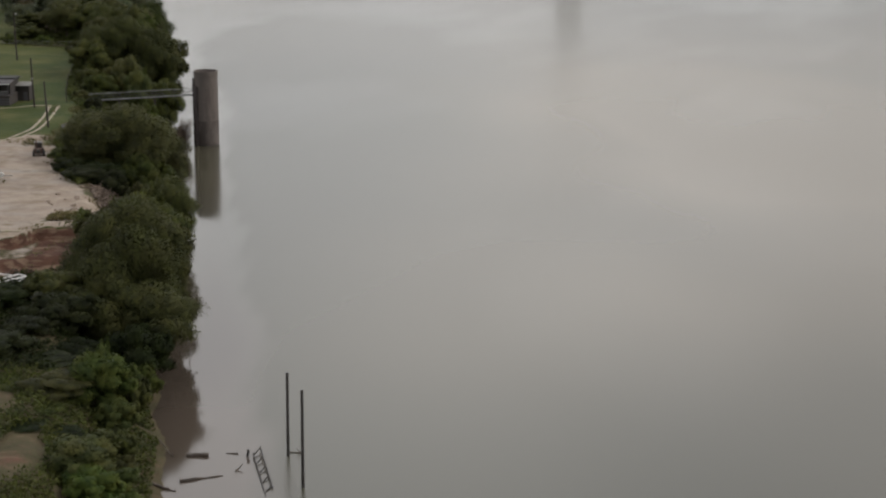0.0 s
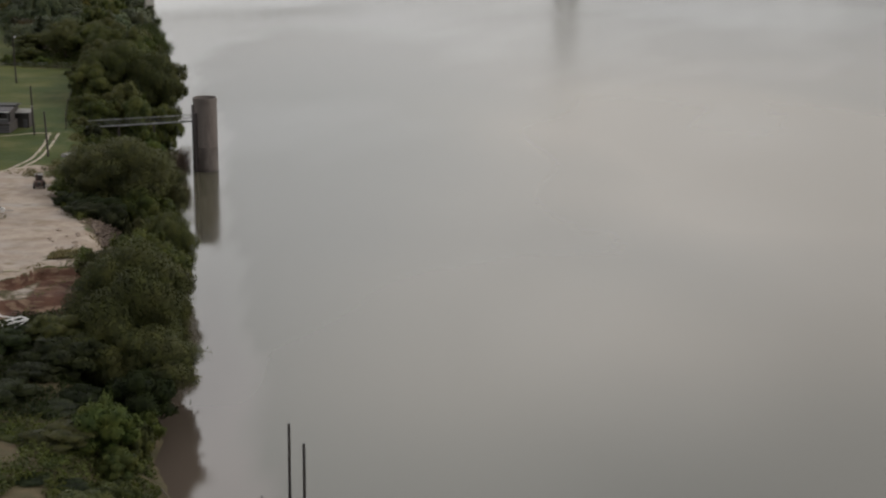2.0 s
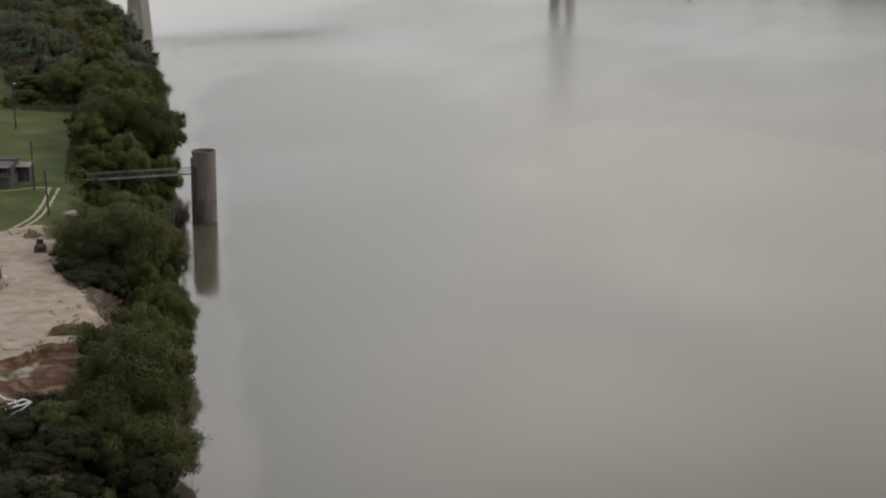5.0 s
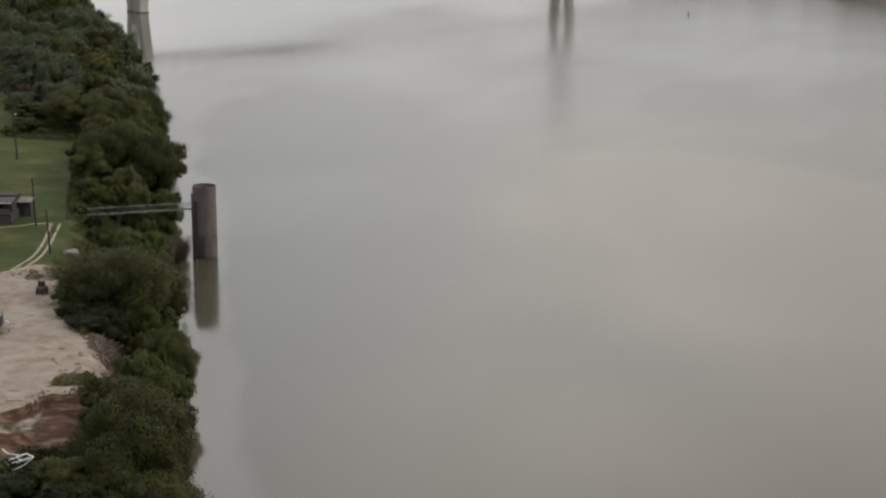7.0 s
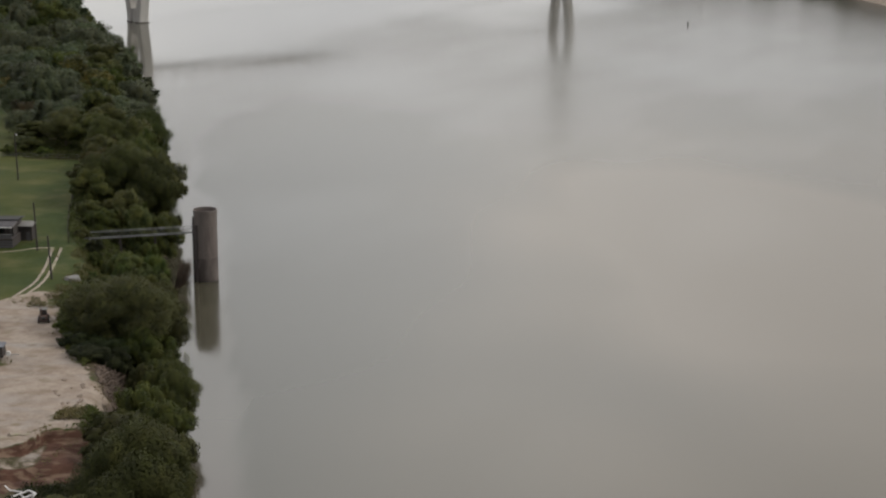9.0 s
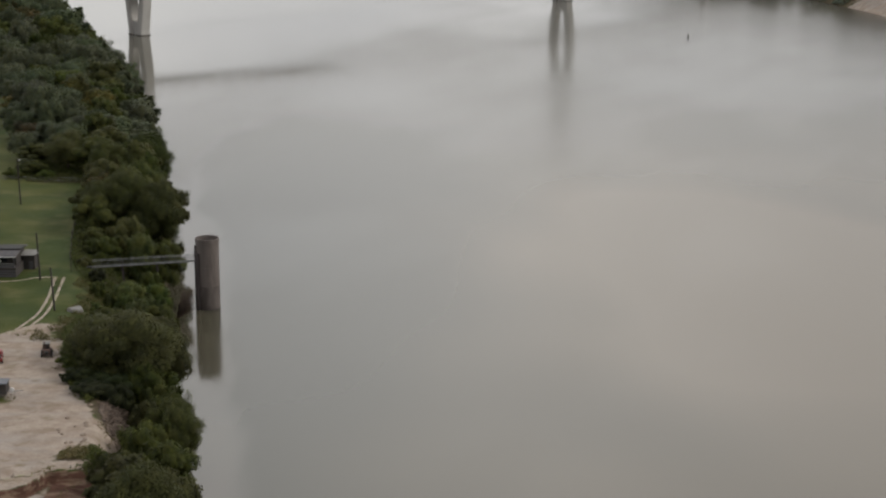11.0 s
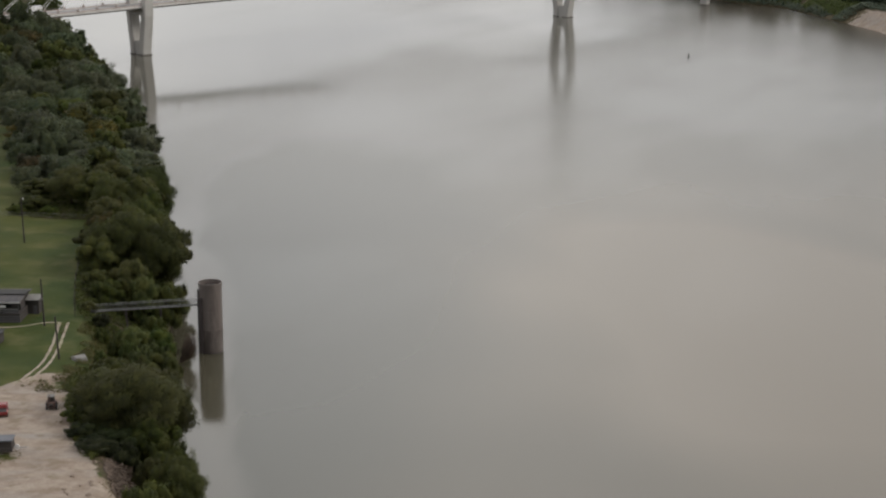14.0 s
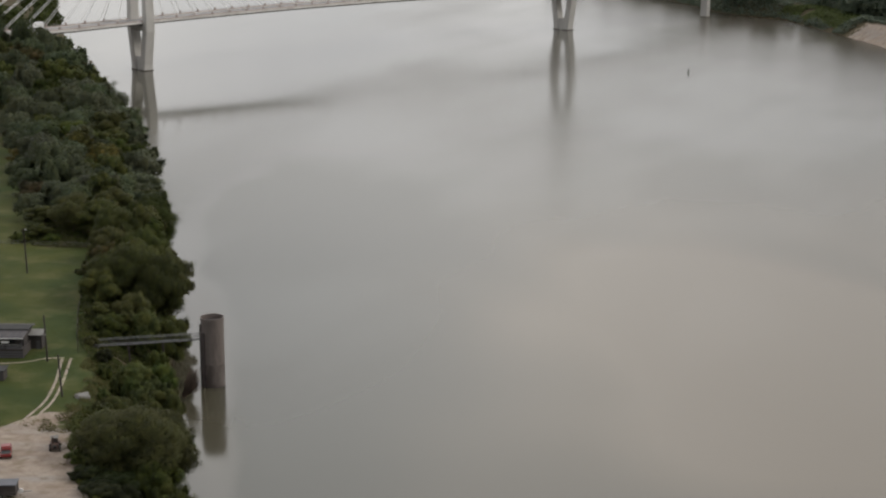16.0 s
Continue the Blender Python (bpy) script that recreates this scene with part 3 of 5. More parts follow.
part("road_deck", ribbon(((-HALF + 0.4, 0.0), (HALF - 0.4, 0.0), (HALF - 0.4, -0.35), (-HALF + 0.4, -0.35))), M_DECK, bridge)
for sgn in (-1, 1):
    y0, y1 = sorted((sgn * (HALF - 0.4), sgn * (HALF + 0.1)))
    part("edge_beam", ribbon(((y0, 0.15), (y1, 0.15), (y1, -0.95), (y0, -0.95))), M_KERB, bridge, "pale concrete edge beam")
    yb = sgn * (HALF - 0.15)
    part("parapet", ribbon(((yb - 0.16, 0.15), (yb + 0.16, 0.15), (yb + 0.1, 0.6), (yb - 0.1, 0.6))), M_PARAPET, bridge, "stained concrete parapet")
    part("handrail", ribbon(((yb - 0.05, 1.1), (yb + 0.05, 1.1), (yb + 0.05, 1.22), (yb - 0.05, 1.22))), M_GALV, bridge)
for y in (-4.2, 0.0, 4.2):
    part("girder", ribbon(((y - 0.5, -0.354), (y + 0.5, -0.354), (y + 0.5, -1.9), (y - 0.5, -1.9))), M_SOFFIT, bridge, "dark steel deck girder")
cross = finish(boxed((-0.25, -HALF + 0.5, -1.7), (0.25, HALF - 0.5, -0.36)), M_SOFFIT)
for s in range(-60, 380, 10):
    ob = part("cross_beam", cross, M_SOFFIT, bridge)
    ob.location = (s, 0, deck_z(s))


def prism(bm, low, high, w0, d0, w1, d1):
    """A tapering leg: centre, breadth (across) and depth (along) at its foot and head."""
    v = []
    for (x, y, z), w, d in ((low, w0, d0), (high, w1, d1)):
        for sx, sy in ((-1, -1), (1, -1), (1, 1), (-1, 1)):
            v.append(bm.verts.new((x + sx * d / 2, y + sy * w / 2, z)))
    for f in ((3, 2, 1, 0), (4, 5, 6, 7), (0, 1, 5, 4), (1, 2, 6, 5), (2, 3, 7, 6), (3, 0, 4, 7)):
        bm.faces.new([v[i] for i in f])
    return bm


def leg(path):
    """A leg bent at given heights: rows of (offset across, z, breadth, depth)."""
    bm = bmesh.new()
    rings = []
    for y, z, w, d in path:
        c_ = min(w, d) * 0.12
        ring = []
        for x_, y_ in ((-d / 2 + c_, -w / 2), (d / 2 - c_, -w / 2), (d / 2, -w / 2 + c_), (d / 2, w / 2 - c_), (d / 2 - c_, w / 2), (-d / 2 + c_, w / 2), (-d / 2, w / 2 - c_), (-d / 2, -w / 2 + c_)):
            ring.append(bm.verts.new((x_, y + y_, z)))
        rings.append(ring)
    for a, b_ in zip(rings, rings[1:]):
        for k in range(8):
            bm.faces.new((a[k], a[(k + 1) % 8], b_[(k + 1) % 8], b_[k]))
    bm.faces.new(list(reversed(rings[0])))
    bm.faces.new(rings[-1])
    return bm


MAST = 92.0
for s in (0.0, SPAN):
    pylon = new("pylon")
    pylon.parent = bridge
    pylon.location = (s, 0, 0)
    tagged(pylon, "tall pale concrete diamond pylon")
    for sgn in (-1, 1):
        part("pylon_leg", leg(((sgn * 3.9, -4.0, 4.4, 5.6), (sgn * 4.2, 3.0, 4.4, 5.6), (sgn * 7.4, 20.0, 4.1, 5.4), (sgn * 7.7, 27.0, 3.9, 5.4),
                               (sgn * 7.5, 36.0, 3.3, 5.2), (sgn * 1.9, 66.0, 3.0, 4.6))), M_CONCRETE, pylon)
        part("waterline_band", boxed((-2.84, sgn * 4.07 - 2.24, -0.5), (2.84, sgn * 4.07 + 2.24, 0.5)), M_CONCRETE_WET, pylon, "dark stained band at the waterline")
    part("plinth", boxed((-2.0, -3.4, -3.0), (2.0, 3.4, 7.0), 0.25), M_CONCRETE, pylon)
    part("cross_tie", boxed((-1.8, -7.0, 20.0), (1.8, 7.0, 22.6), 0.2), M_CONCRETE, pylon)
    part("mast", leg(((0, 62.0, 6.9, 4.7), (0, 70.0, 5.0, 4.2), (0, MAST, 4.0, 3.6))), M_CONCRETE, pylon)
for s in (-75.0, -150.0, SPAN + 127.0, SPAN + 75.0 + 127.0):
    pier = new("pier")
    pier.parent = bridge
    pier.location = (s, -4.0 if s > 0 else 0.0, 0)
    zt = deck_z(s) - 1.9
    part("pier_wall", leg(((0, -4.0, 5.8, 3.6), (0, zt - 3.0, 5.8, 3.6))), M_CONCRETE, pier)
    part("pier_cap", leg(((0, zt - 3.0, 8.0, 3.4), (0, zt - 1.4, 12.5, 3.6), (0, zt, 12.5, 3.6))), M_CONCRETE, pier)
    if s > 0:
        part("waterline_band", boxed((-1.84, -2.94, -0.5), (1.84, 2.94, 0.5)), M_CONCRETE_WET, pier)
anchor = finish(boxed((-0.5, -0.28, 0.15), (0.5, 0.28, 1.75), 0.08), M_ANCHOR)
for tower in (0.0, SPAN):
    for side in (-1, 1):
        for k in range(12):
            s = tower + side * (17 + 10.6 * k)
            top = MAST - 3.0 - 1.35 * (11 - k)
            for sgn in (-1, 1):
                y = sgn * (HALF - 0.15)
                part("stay_cable", rodded((s, y, deck_z(s) + 1.6), (tower, sgn * 1.2, top), 0.155, n=6), M_STAY, bridge)
                ob = part("anchor_box", anchor, M_ANCHOR, bridge)
                ob.location = (s, y, deck_z(s))

truck = thing("box_truck", BRIDGE @ pose(-56.0, 3.6, deck_z(-56.0) + 0.004, 0, 0, 180), "white box truck driving lane on the bridge deck", "truck")
part("cargo_box", boxed((-3.6, -1.25, 0.95), (2.4, 1.25, 3.7), 0.06), M_TAR, truck)
part("cab", boxed((2.5, -1.15, 0.6), (4.5, 1.15, 2.7), 0.2), M_TAR, truck)
part("windscreen", boxed((4.42, -1.0, 1.75), (4.52, 1.0, 2.45)), M_GLASS, truck)
part("chassis", boxed((-3.5, -0.5, 0.5), (4.2, 0.5, 0.94)), M_RUBBER, truck)
tyre = finish(rod(bmesh.new(), (0, -0.15, 0), (0, 0.15, 0), 0.5, n=16), M_RUBBER)
for x, y in ((-2.4, -1.0), (-2.4, 1.0), (3.4, -1.0), (3.4, 1.0)):
    part("wheel", tyre, M_RUBBER, truck).location = (x, y, 0.5)

# ---- the intake tower in the river and its walkway ----
TX, TY = -50.75, 349.3
tower = thing("intake_tower", pose(TX, TY, 0), "round weathered brown intake tower standing in the river", "intake tower")
part("shaft", lathe(((2.5, -5.0), (2.5, 14.75), (2.58, 14.8), (2.58, 15.7), (2.42, 15.7), (2.42, 14.6), (0.01, 14.6)), 64), M_TOWER, tower, smooth=False)
part("roof", lathe(((2.4, 14.61), (2.4, 14.72), (0.4, 14.82), (0.38, 14.83)), 48), M_TOWER_ROOF, tower, "dark felted roof below the rim")
part("waterline_band", lathe(((2.504, -0.6), (2.52, -0.6), (2.52, 0.28), (2.504, 0.32)), 64), M_TOWER_DARK, tower, "dark wet band at the waterline")
part("flood_stain", lathe(((2.503, 0.33), (2.512, 0.33), (2.512, 5.2), (2.503, 5.25)), 64), M_TOWER_LOW, tower, "darker stained lower shaft")
for z in (6.6, 9.4, 12.2):
    part("seam_band", lathe(((2.503, z - 0.09), (2.54, z - 0.07), (2.54, z + 0.07), (2.503, z + 0.09)), 64), M_TOWER, tower)
for a, r in ((192, 0.14), (206, 0.12), (226, 0.42)):
    x, y = 2.72 * math.cos(radians(a)), 2.72 * math.sin(radians(a))
    part("riser_pipe", rodded((x, y, -2.0), (x, y, 14.2 if r < 0.3 else 12.6), r, n=10), M_TOWER_DARK, tower, "dark vertical riser pipe")
    for z in (2.0, 5.5, 9.0, 12.0):
        part("pipe_bracket", boxed((min(x, x * 0.86), y - 0.12, z - 0.06), (max(x, x * 0.86), y + 0.12, z + 0.06)), M_TOWER_DARK, tower)
part("door", boxed((-2.62, -0.45, 10.78), (-2.46, 0.45, 12.8)), M_TOWER_DARK, tower)

WA, WB = Vector((TX - 2.5, TY, 10.75)), Vector((-75.6, 348.4, 9.45))
WL = (WB - WA).length
wx_ = (WB - WA).normalized()
wy_ = Vector((0, 0, 1)).cross(wx_).normalized()
wz_ = wx_.cross(wy_)
WM = Matrix((( wx_.x, wy_.x, wz_.x, WA.x), (wx_.y, wy_.y, wz_.y, WA.y), (wx_.z, wy_.z, wz_.z, WA.z), (0, 0, 0, 1)))
walkway = thing("steel_walkway", WM, "galvanised steel truss footbridge from the bank to the tower", "footbridge")
slat = finish(boxed((-0.06, -0.5, -0.1), (0.06, 0.5, -0.05)), M_GRATE)
for k in range(int(WL / 0.42)):
    part("deck_slat", slat, M_GRATE, walkway).location = (0.2 + 0.42 * k, 0, 0)
for sgn in (-1, 1):
    y = sgn * 0.56
    part("bottom_chord", boxed((0, y - 0.07, -0.26), (WL, y + 0.07, -0.08)), M_GALV, walkway)
    part("top_rail", boxed((0, y - 0.04, 1.14), (WL, y + 0.04, 1.22)), M_GALV, walkway)
    part("middle_rail", boxed((0, y - 0.025, 0.54), (WL, y + 0.025, 0.59)), M_GRATE, walkway)
    post = finish(boxed((-0.03, y - 0.03, -0.06), (0.03, y + 0.03, 1.15)), M_GRATE)
    n = 10
    for k in range(n + 1):
        part("post", post, M_GRATE, walkway).location = (0.06 + (WL - 0.12) * k / n, 0, 0)
    for k in range(n):
        x0, x1 = (WL * k / n, WL * (k + 1) / n) if k % 2 else (WL * (k + 1) / n, WL * k / n)
        part("brace", beam((x0, y, -0.06), (x1, y, 1.1), 0.035, 0.035), M_GRATE, walkway)
for k in (1, 2):
    x = WL * k / 3 + 1.0
    p = WM @ Vector((x, 0, -0.3))
    g = height(p.x, p.y)
    for y in (-0.6, 0.6):
        part("support_post", rodded((x, y, g - p.z - 1.5), (x, y, -0.3), 0.14, n=8), M_POLE, walkway, "dark timber support post")
part("landing", boxed((WL, -0.8, -1.6), (WL + 1.5, 0.8, -0.05), 0.05), M_GRATE, walkway, "grey landing block at the bank")

# ---- things standing in the water near the bank ----
for x, y, z, r in ((-16.2, 167.2, 9.3, 0.15), (-13.85, 158.4, 10.4, 0.15)):
    pile = thing("timber_pile", pose(x, y, 0), "tall thin tarred timber pile standing in the river", "mooring pile", "piles in the shallows")
    bm = rodded((0, 0, -4.0), (0.03, 0, z - 0.05), r + 0.03, r, n=12)
    part("shaft", bm, M_PILE, pile)
    part("cap", rodded((0.03, 0, z - 0.05), (0.03, 0, z + 0.04), r + 0.02, r - 0.03, n=12), M_PILE, pile)


def log(name, a, b_, r0, r1, label, material=None, twigs=0, seed=1, category="driftwood"):
    """A crooked trunk with stubs."""
    rnd = random.Random(seed)
    a, b_ = Vector(a), Vector(b_)
    bm = bmesh.new()
    n = 6
    pts = [a.lerp(b_, k / n) + Vector((rnd.uniform(-1, 1), rnd.uniform(-1, 1), rnd.uniform(-0.6, 0.6))) * r0 * 0.45 * (0 < k < n) for k in range(n + 1)]
    for k in range(n):
        rod(bm, pts[k], pts[k + 1], r0 + (r1 - r0) * k / n, r0 + (r1 - r0) * (k + 1) / n, n=8)
    for k in range(twigs):
        p = pts[rnd.randint(1, n)]
        q = p + Vector((rnd.uniform(-1, 1), rnd.uniform(-1, 1), rnd.uniform(0.3, 1.1))) * rnd.uniform(0.4, 1.1)
        rod(bm, p, q, r1 * 0.6 + 0.02, 0.015, n=5)
    centre = (a + b_) / 2
    bmesh.ops.translate(bm, verts=bm.verts, vec=-centre)
    ob = part(name, bm, material or M_DEADWOOD)
    ob.location = centre
    return tagged(ob, label, category)


tagged(log("floating_log", (-27.0, 166.8, 0.10), (-24.7, 166.9, 0.12), 0.26, 0.24, "thick sawn log floating in the shallows", twigs=0, seed=3), category="log")
log("driftwood_branch", (-26.6, 159.6, 0.12), (-22.4, 161.3, 0.02), 0.20, 0.05, "long tapering driftwood branch lying in the shallows", twigs=0, seed=4)
log("driftwood_branch", (-22.9, 167.7, 0.02), (-21.6, 167.6, 0.06), 0.05, 0.09, "short driftwood stick floating in the river", twigs=0, seed=5)
log("driftwood_branch", (-16.1, 168.2, 0.02), (-14.9, 168.0, 0.03), 0.09, 0.06, "short driftwood stick floating beside the piles", twigs=2, seed=6)
log("driftwood_branch", (-21.3, 162.6, -0.1), (-20.6, 163.4, 0.5), 0.10, 0.04, "snagged driftwood stub poking out of the water", twigs=1, seed=7)
log("driftwood_branch", (-30.6, 170.4, 0.5), (-28.4, 166.6, 0.05), 0.09, 0.03, "thin fallen branch lying across the muddy waterline", twigs=3, seed=8)
log("driftwood_branch", (-29.2, 158.5, 0.2), (-26.6, 157.0, 0.03), 0.22, 0.08, "fallen dark branch lying at the muddy waterline", twigs=1, seed=9)
log("fallen_log", (-31.0, 153.5, 0.6), (-27.2, 151.8, 0.05), 0.2, 0.12, "fallen log sloping from the bank into the water", twigs=3, seed=10, category="log")

lad_a, lad_b = Vector((-19.75, 168.4, 0.35)), Vector((-17.0, 156.3, 0.05))
ladder = thing("dock_ladder", Matrix.Translation((lad_a + lad_b) / 2), "dark broken dock ladder frame lying half sunk in the river", "ladder")
half = (lad_b - lad_a) / 2
side = Vector((0.50, 0.5, 0.12))
for sgn in (-1, 1):
    part("rail", beam(-half * (1.0 if sgn > 0 else 0.86) + side * sgn * 0.75, half * (0.8 if sgn > 0 else 1.0) + side * sgn * 0.75, 0.13, 0.13), M_PILE, ladder)
for k in range(5):
    c_ = -half * 0.85 + half * 1.65 * (k / 4)
    part("rung", beam(c_ - side * 0.8 + half * 0.06, c_ + side * 0.8 - half * 0.1, 0.1, 0.1), M_PILE, ladder)
log("snag_post", (-20.5, 167.0, -1.0), (-20.45, 166.9, 0.8), 0.16, 0.13, "short rotten post standing in the shallows", M_PILE, twigs=0, seed=12, category="post")

buoy = thing("channel_buoy", pose(124.6, 848.0, 0) @ Matrix.Scale(0.7, 4), "small dark channel marker buoy floating on the river", "buoy")
part("float", lathe(((0.25, -0.6), (0.75, -0.3), (0.8, 0.25), (0.3, 0.45)), 20), M_BUOY, buoy)
part("mast", rodded((0, 0, 0.4), (0, 0, 2.6), 0.5, 0.42, n=12), M_BUOY, buoy)
part("topmark", lathe(((0.42, 2.58), (0.46, 2.64), (0.42, 3.0), (0.1, 3.2)), 12), M_BUOY, buoy)

# ---- the yard, the cabin and what stands round them ----
def ground_pose(x, y, turn=0.0, sink=0.0):
    return pose(x, y, height(x, y) - sink, 0, 0, turn)


def utility_pole(x, y, tall, lean, label):
    ob = thing("utility_pole", ground_pose(x, y, 0, 0.3) @ pose(0, 0, 0, 0, lean, 0), label, "utility pole", "poles beside the track")
    part("shaft", rodded((0, 0, 0), (0, 0, tall), 0.21, 0.15, n=10), M_POLE, ob)
    return ob


pole_a = utility_pole(-83.6, 334.9, 10.4, -1.6, "dark wooden utility pole on the lawn by the cabin")
part("meter_box", boxed((-0.14, -0.3, 6.0), (0.14, -0.12, 6.4)), M_STONE, pole_a, "small pale box")
utility_pole(-75.5, 312.4, 9.0, -2.6, "dark wooden utility pole beside the sandy wheel tracks")
pole_c = utility_pole(-105.6, 407.8, 12.0, -1.5, "tall dark wooden utility pole at the far end of the lawn")
part("lamp", lathe(((0.08, 0), (0.18, 0.05), (0.2, 0.2), (0.08, 0.3)), 12), M_WHITE, pole_c, "white lamp head").location = (0.5, 0, 11.5)

# the cabin with its raised porch
cabin = thing("cabin", ground_pose(-95.9, 341.0), "grey board cabin with a raised dark porch and metal roof", "cabin")
# solid block, its dark colour stands for shaded gaps between the boards
part("skirt_wall", boxed((-11.0, -3.9, -0.3), (6.7, 5.6, 1.75)), M_DARK_TIMBER, cabin, "solid skirt under the porch, dark for its shaded gaps")
for z in (0.1, 0.62, 1.14):
    part("skirt_board", boxed((-11.0, -3.97, z), (6.7, -3.904, z + 0.34), 0.01), M_SIDING, cabin, "grey skirt board")
part("porch_floor", boxed((-11.1, -4.0, 1.754), (6.8, 5.7, 1.95), 0.03), M_DARK_TIMBER, cabin)
# the porch's shade is put into this wall's dark colour
part("wall", boxed((-11.0, -1.4, 1.954), (6.3, 5.5, 4.42)), M_DARK_TIMBER, cabin, "porch wall coloured dark for the porch's shade")
for x in (-10.8, -8.0, -5.2, -2.4, 0.4, 3.2, 6.4):
    part("porch_post", boxed((x - 0.08, -3.9, 1.954), (x + 0.08, -3.74, 4.43)), M_SIDING, cabin)
part("porch_rail", boxed((-10.9, -3.88, 2.82), (6.5, -3.78, 2.96)), M_GALV, cabin, "pale porch rail")
for k in range(5):
    part("balustrade_panel", boxed((-10.7 + 3.45 * k, -3.87, 2.05), (-7.5 + 3.45 * k, -3.80, 2.7), 0.01), M_SIDING, cabin, "grey boarded balustrade panel")
for x in (-6.5, -1.2, 3.0):
    part("window", boxed((x, -1.46, 2.6), (x + 1.3, -1.39, 3.6)), M_GLASS, cabin)
bm = bmesh.new()
prof = ((-4.2, 4.55), (2.9, 4.95), (6.6, 4.5), (6.6, 4.35), (2.9, 4.8), (-4.2, 4.4))
ends = [[bm.verts.new((x, y, z)) for y, z in prof] for x in (-11.4, 6.9)]
for k in range(6):
    bm.faces.new((ends[0][k], ends[0][(k + 1) % 6], ends[1][(k + 1) % 6], ends[1][k]))
bm.faces.new(list(reversed(ends[0])))
bm.faces.new(ends[1])
bmesh.ops.recalc_face_normals(bm, faces=bm.faces)
roof = part("roof", bm, M_ROOF, cabin, "weathered grey metal roof")
for k in range(30):
    x = -11.2 + 0.61 * k
    part("roof_seam", beam((x, -4.18, 4.58), (x, 2.88, 4.98), 0.05, 0.06), M_ROOF, roof)
part("upper_roof", beam((-11.4, 2.2, 4.85), (6.95, 2.2, 4.85), 3.6, 0.5), M_ROOF_DARK, cabin, "dark upper roof")
part("gutter", boxed((-11.4, -4.34, 4.34), (6.9, -4.21, 4.48)), M_WHITE, cabin, "white gutter along the eave")
# added panel, white for the bright bits along the porch railing
for x in (2.2,):
    part("white_panel", boxed((x, -4.0, 3.3), (x + 1.6, -3.94, 3.75)), M_WHITE, cabin, "white panel added for the bright bits on the porch")

shed = thing("lean_to_shed", ground_pose(-88.2, 345.4), "small dark lean-to shed with a pale sloping roof", "shed")
part("wall", boxed((-1.4, -1.6, -0.2), (1.4, 1.6, 3.3)), M_DARK_TIMBER, shed)
bm = boxed((-1.7, -1.9, 3.3), (1.7, 1.9, 3.42), 0.02)
bmesh.ops.transform(bm, verts=bm.verts, matrix=Matrix.Shear("XY", 4, (0, 0)) @ Matrix.Rotation(radians(5), 4, "X"))
part("roof", bm, M_STONE, shed)
part("door", boxed((0.2, -1.66, 0.0), (1.0, -1.604, 1.8)), M_SIDING, shed)

# a small dark outbuilding at the lawn's edge
hutch = thing("garden_hut", ground_pose(-91.9, 323.5), "low dark garden hut with a slatted front on the lawn", "hut")
part("wall", boxed((-2.4, -1.5, -0.2), (2.4, 1.5, 2.1)), M_DARK_TIMBER, hutch)
part("roof", boxed((-2.7, -1.9, 2.104), (2.7, 1.8, 2.25), 0.03), M_ROOF_DARK, hutch)
for z in (0.35, 0.8, 1.25, 1.7):
    part("slat", boxed((-2.3, -1.56, z), (2.3, -1.504, z + 0.16)), M_SIDING, hutch)

# lawn fence with its wire
fence = thing("wire_fence", pose(0, 0, 0), "long low wire fence on timber posts across the lawn", "fence")
fx = [-150 + 3.0 * k for k in range(19)]
fence_pts = [(x, 437.6 - 0.1 * (x + 120)) for x in fx]
fence.location = (fence_pts[9][0], fence_pts[9][1], height(*fence_pts[9]))
post = finish(rodded((0, 0, -0.3), (0, 0, 1.35), 0.07, 0.06, n=7), M_POLE)
org = Vector(fence.location)
for x, y in fence_pts:
    part("fence_post", post, M_POLE, fence).location = Vector((x, y, height(x, y))) - org
for z in (0.4, 0.8, 1.25):
    bm = bmesh.new()
    for (x0, y0), (x1, y1) in zip(fence_pts, fence_pts[1:]):
        rod(bm, Vector((x0, y0, height(x0, y0) + z)) - org, Vector((x1, y1, height(x1, y1) + z)) - org, 0.02, n=4)
    part("wire", bm, M_GALV, fence)


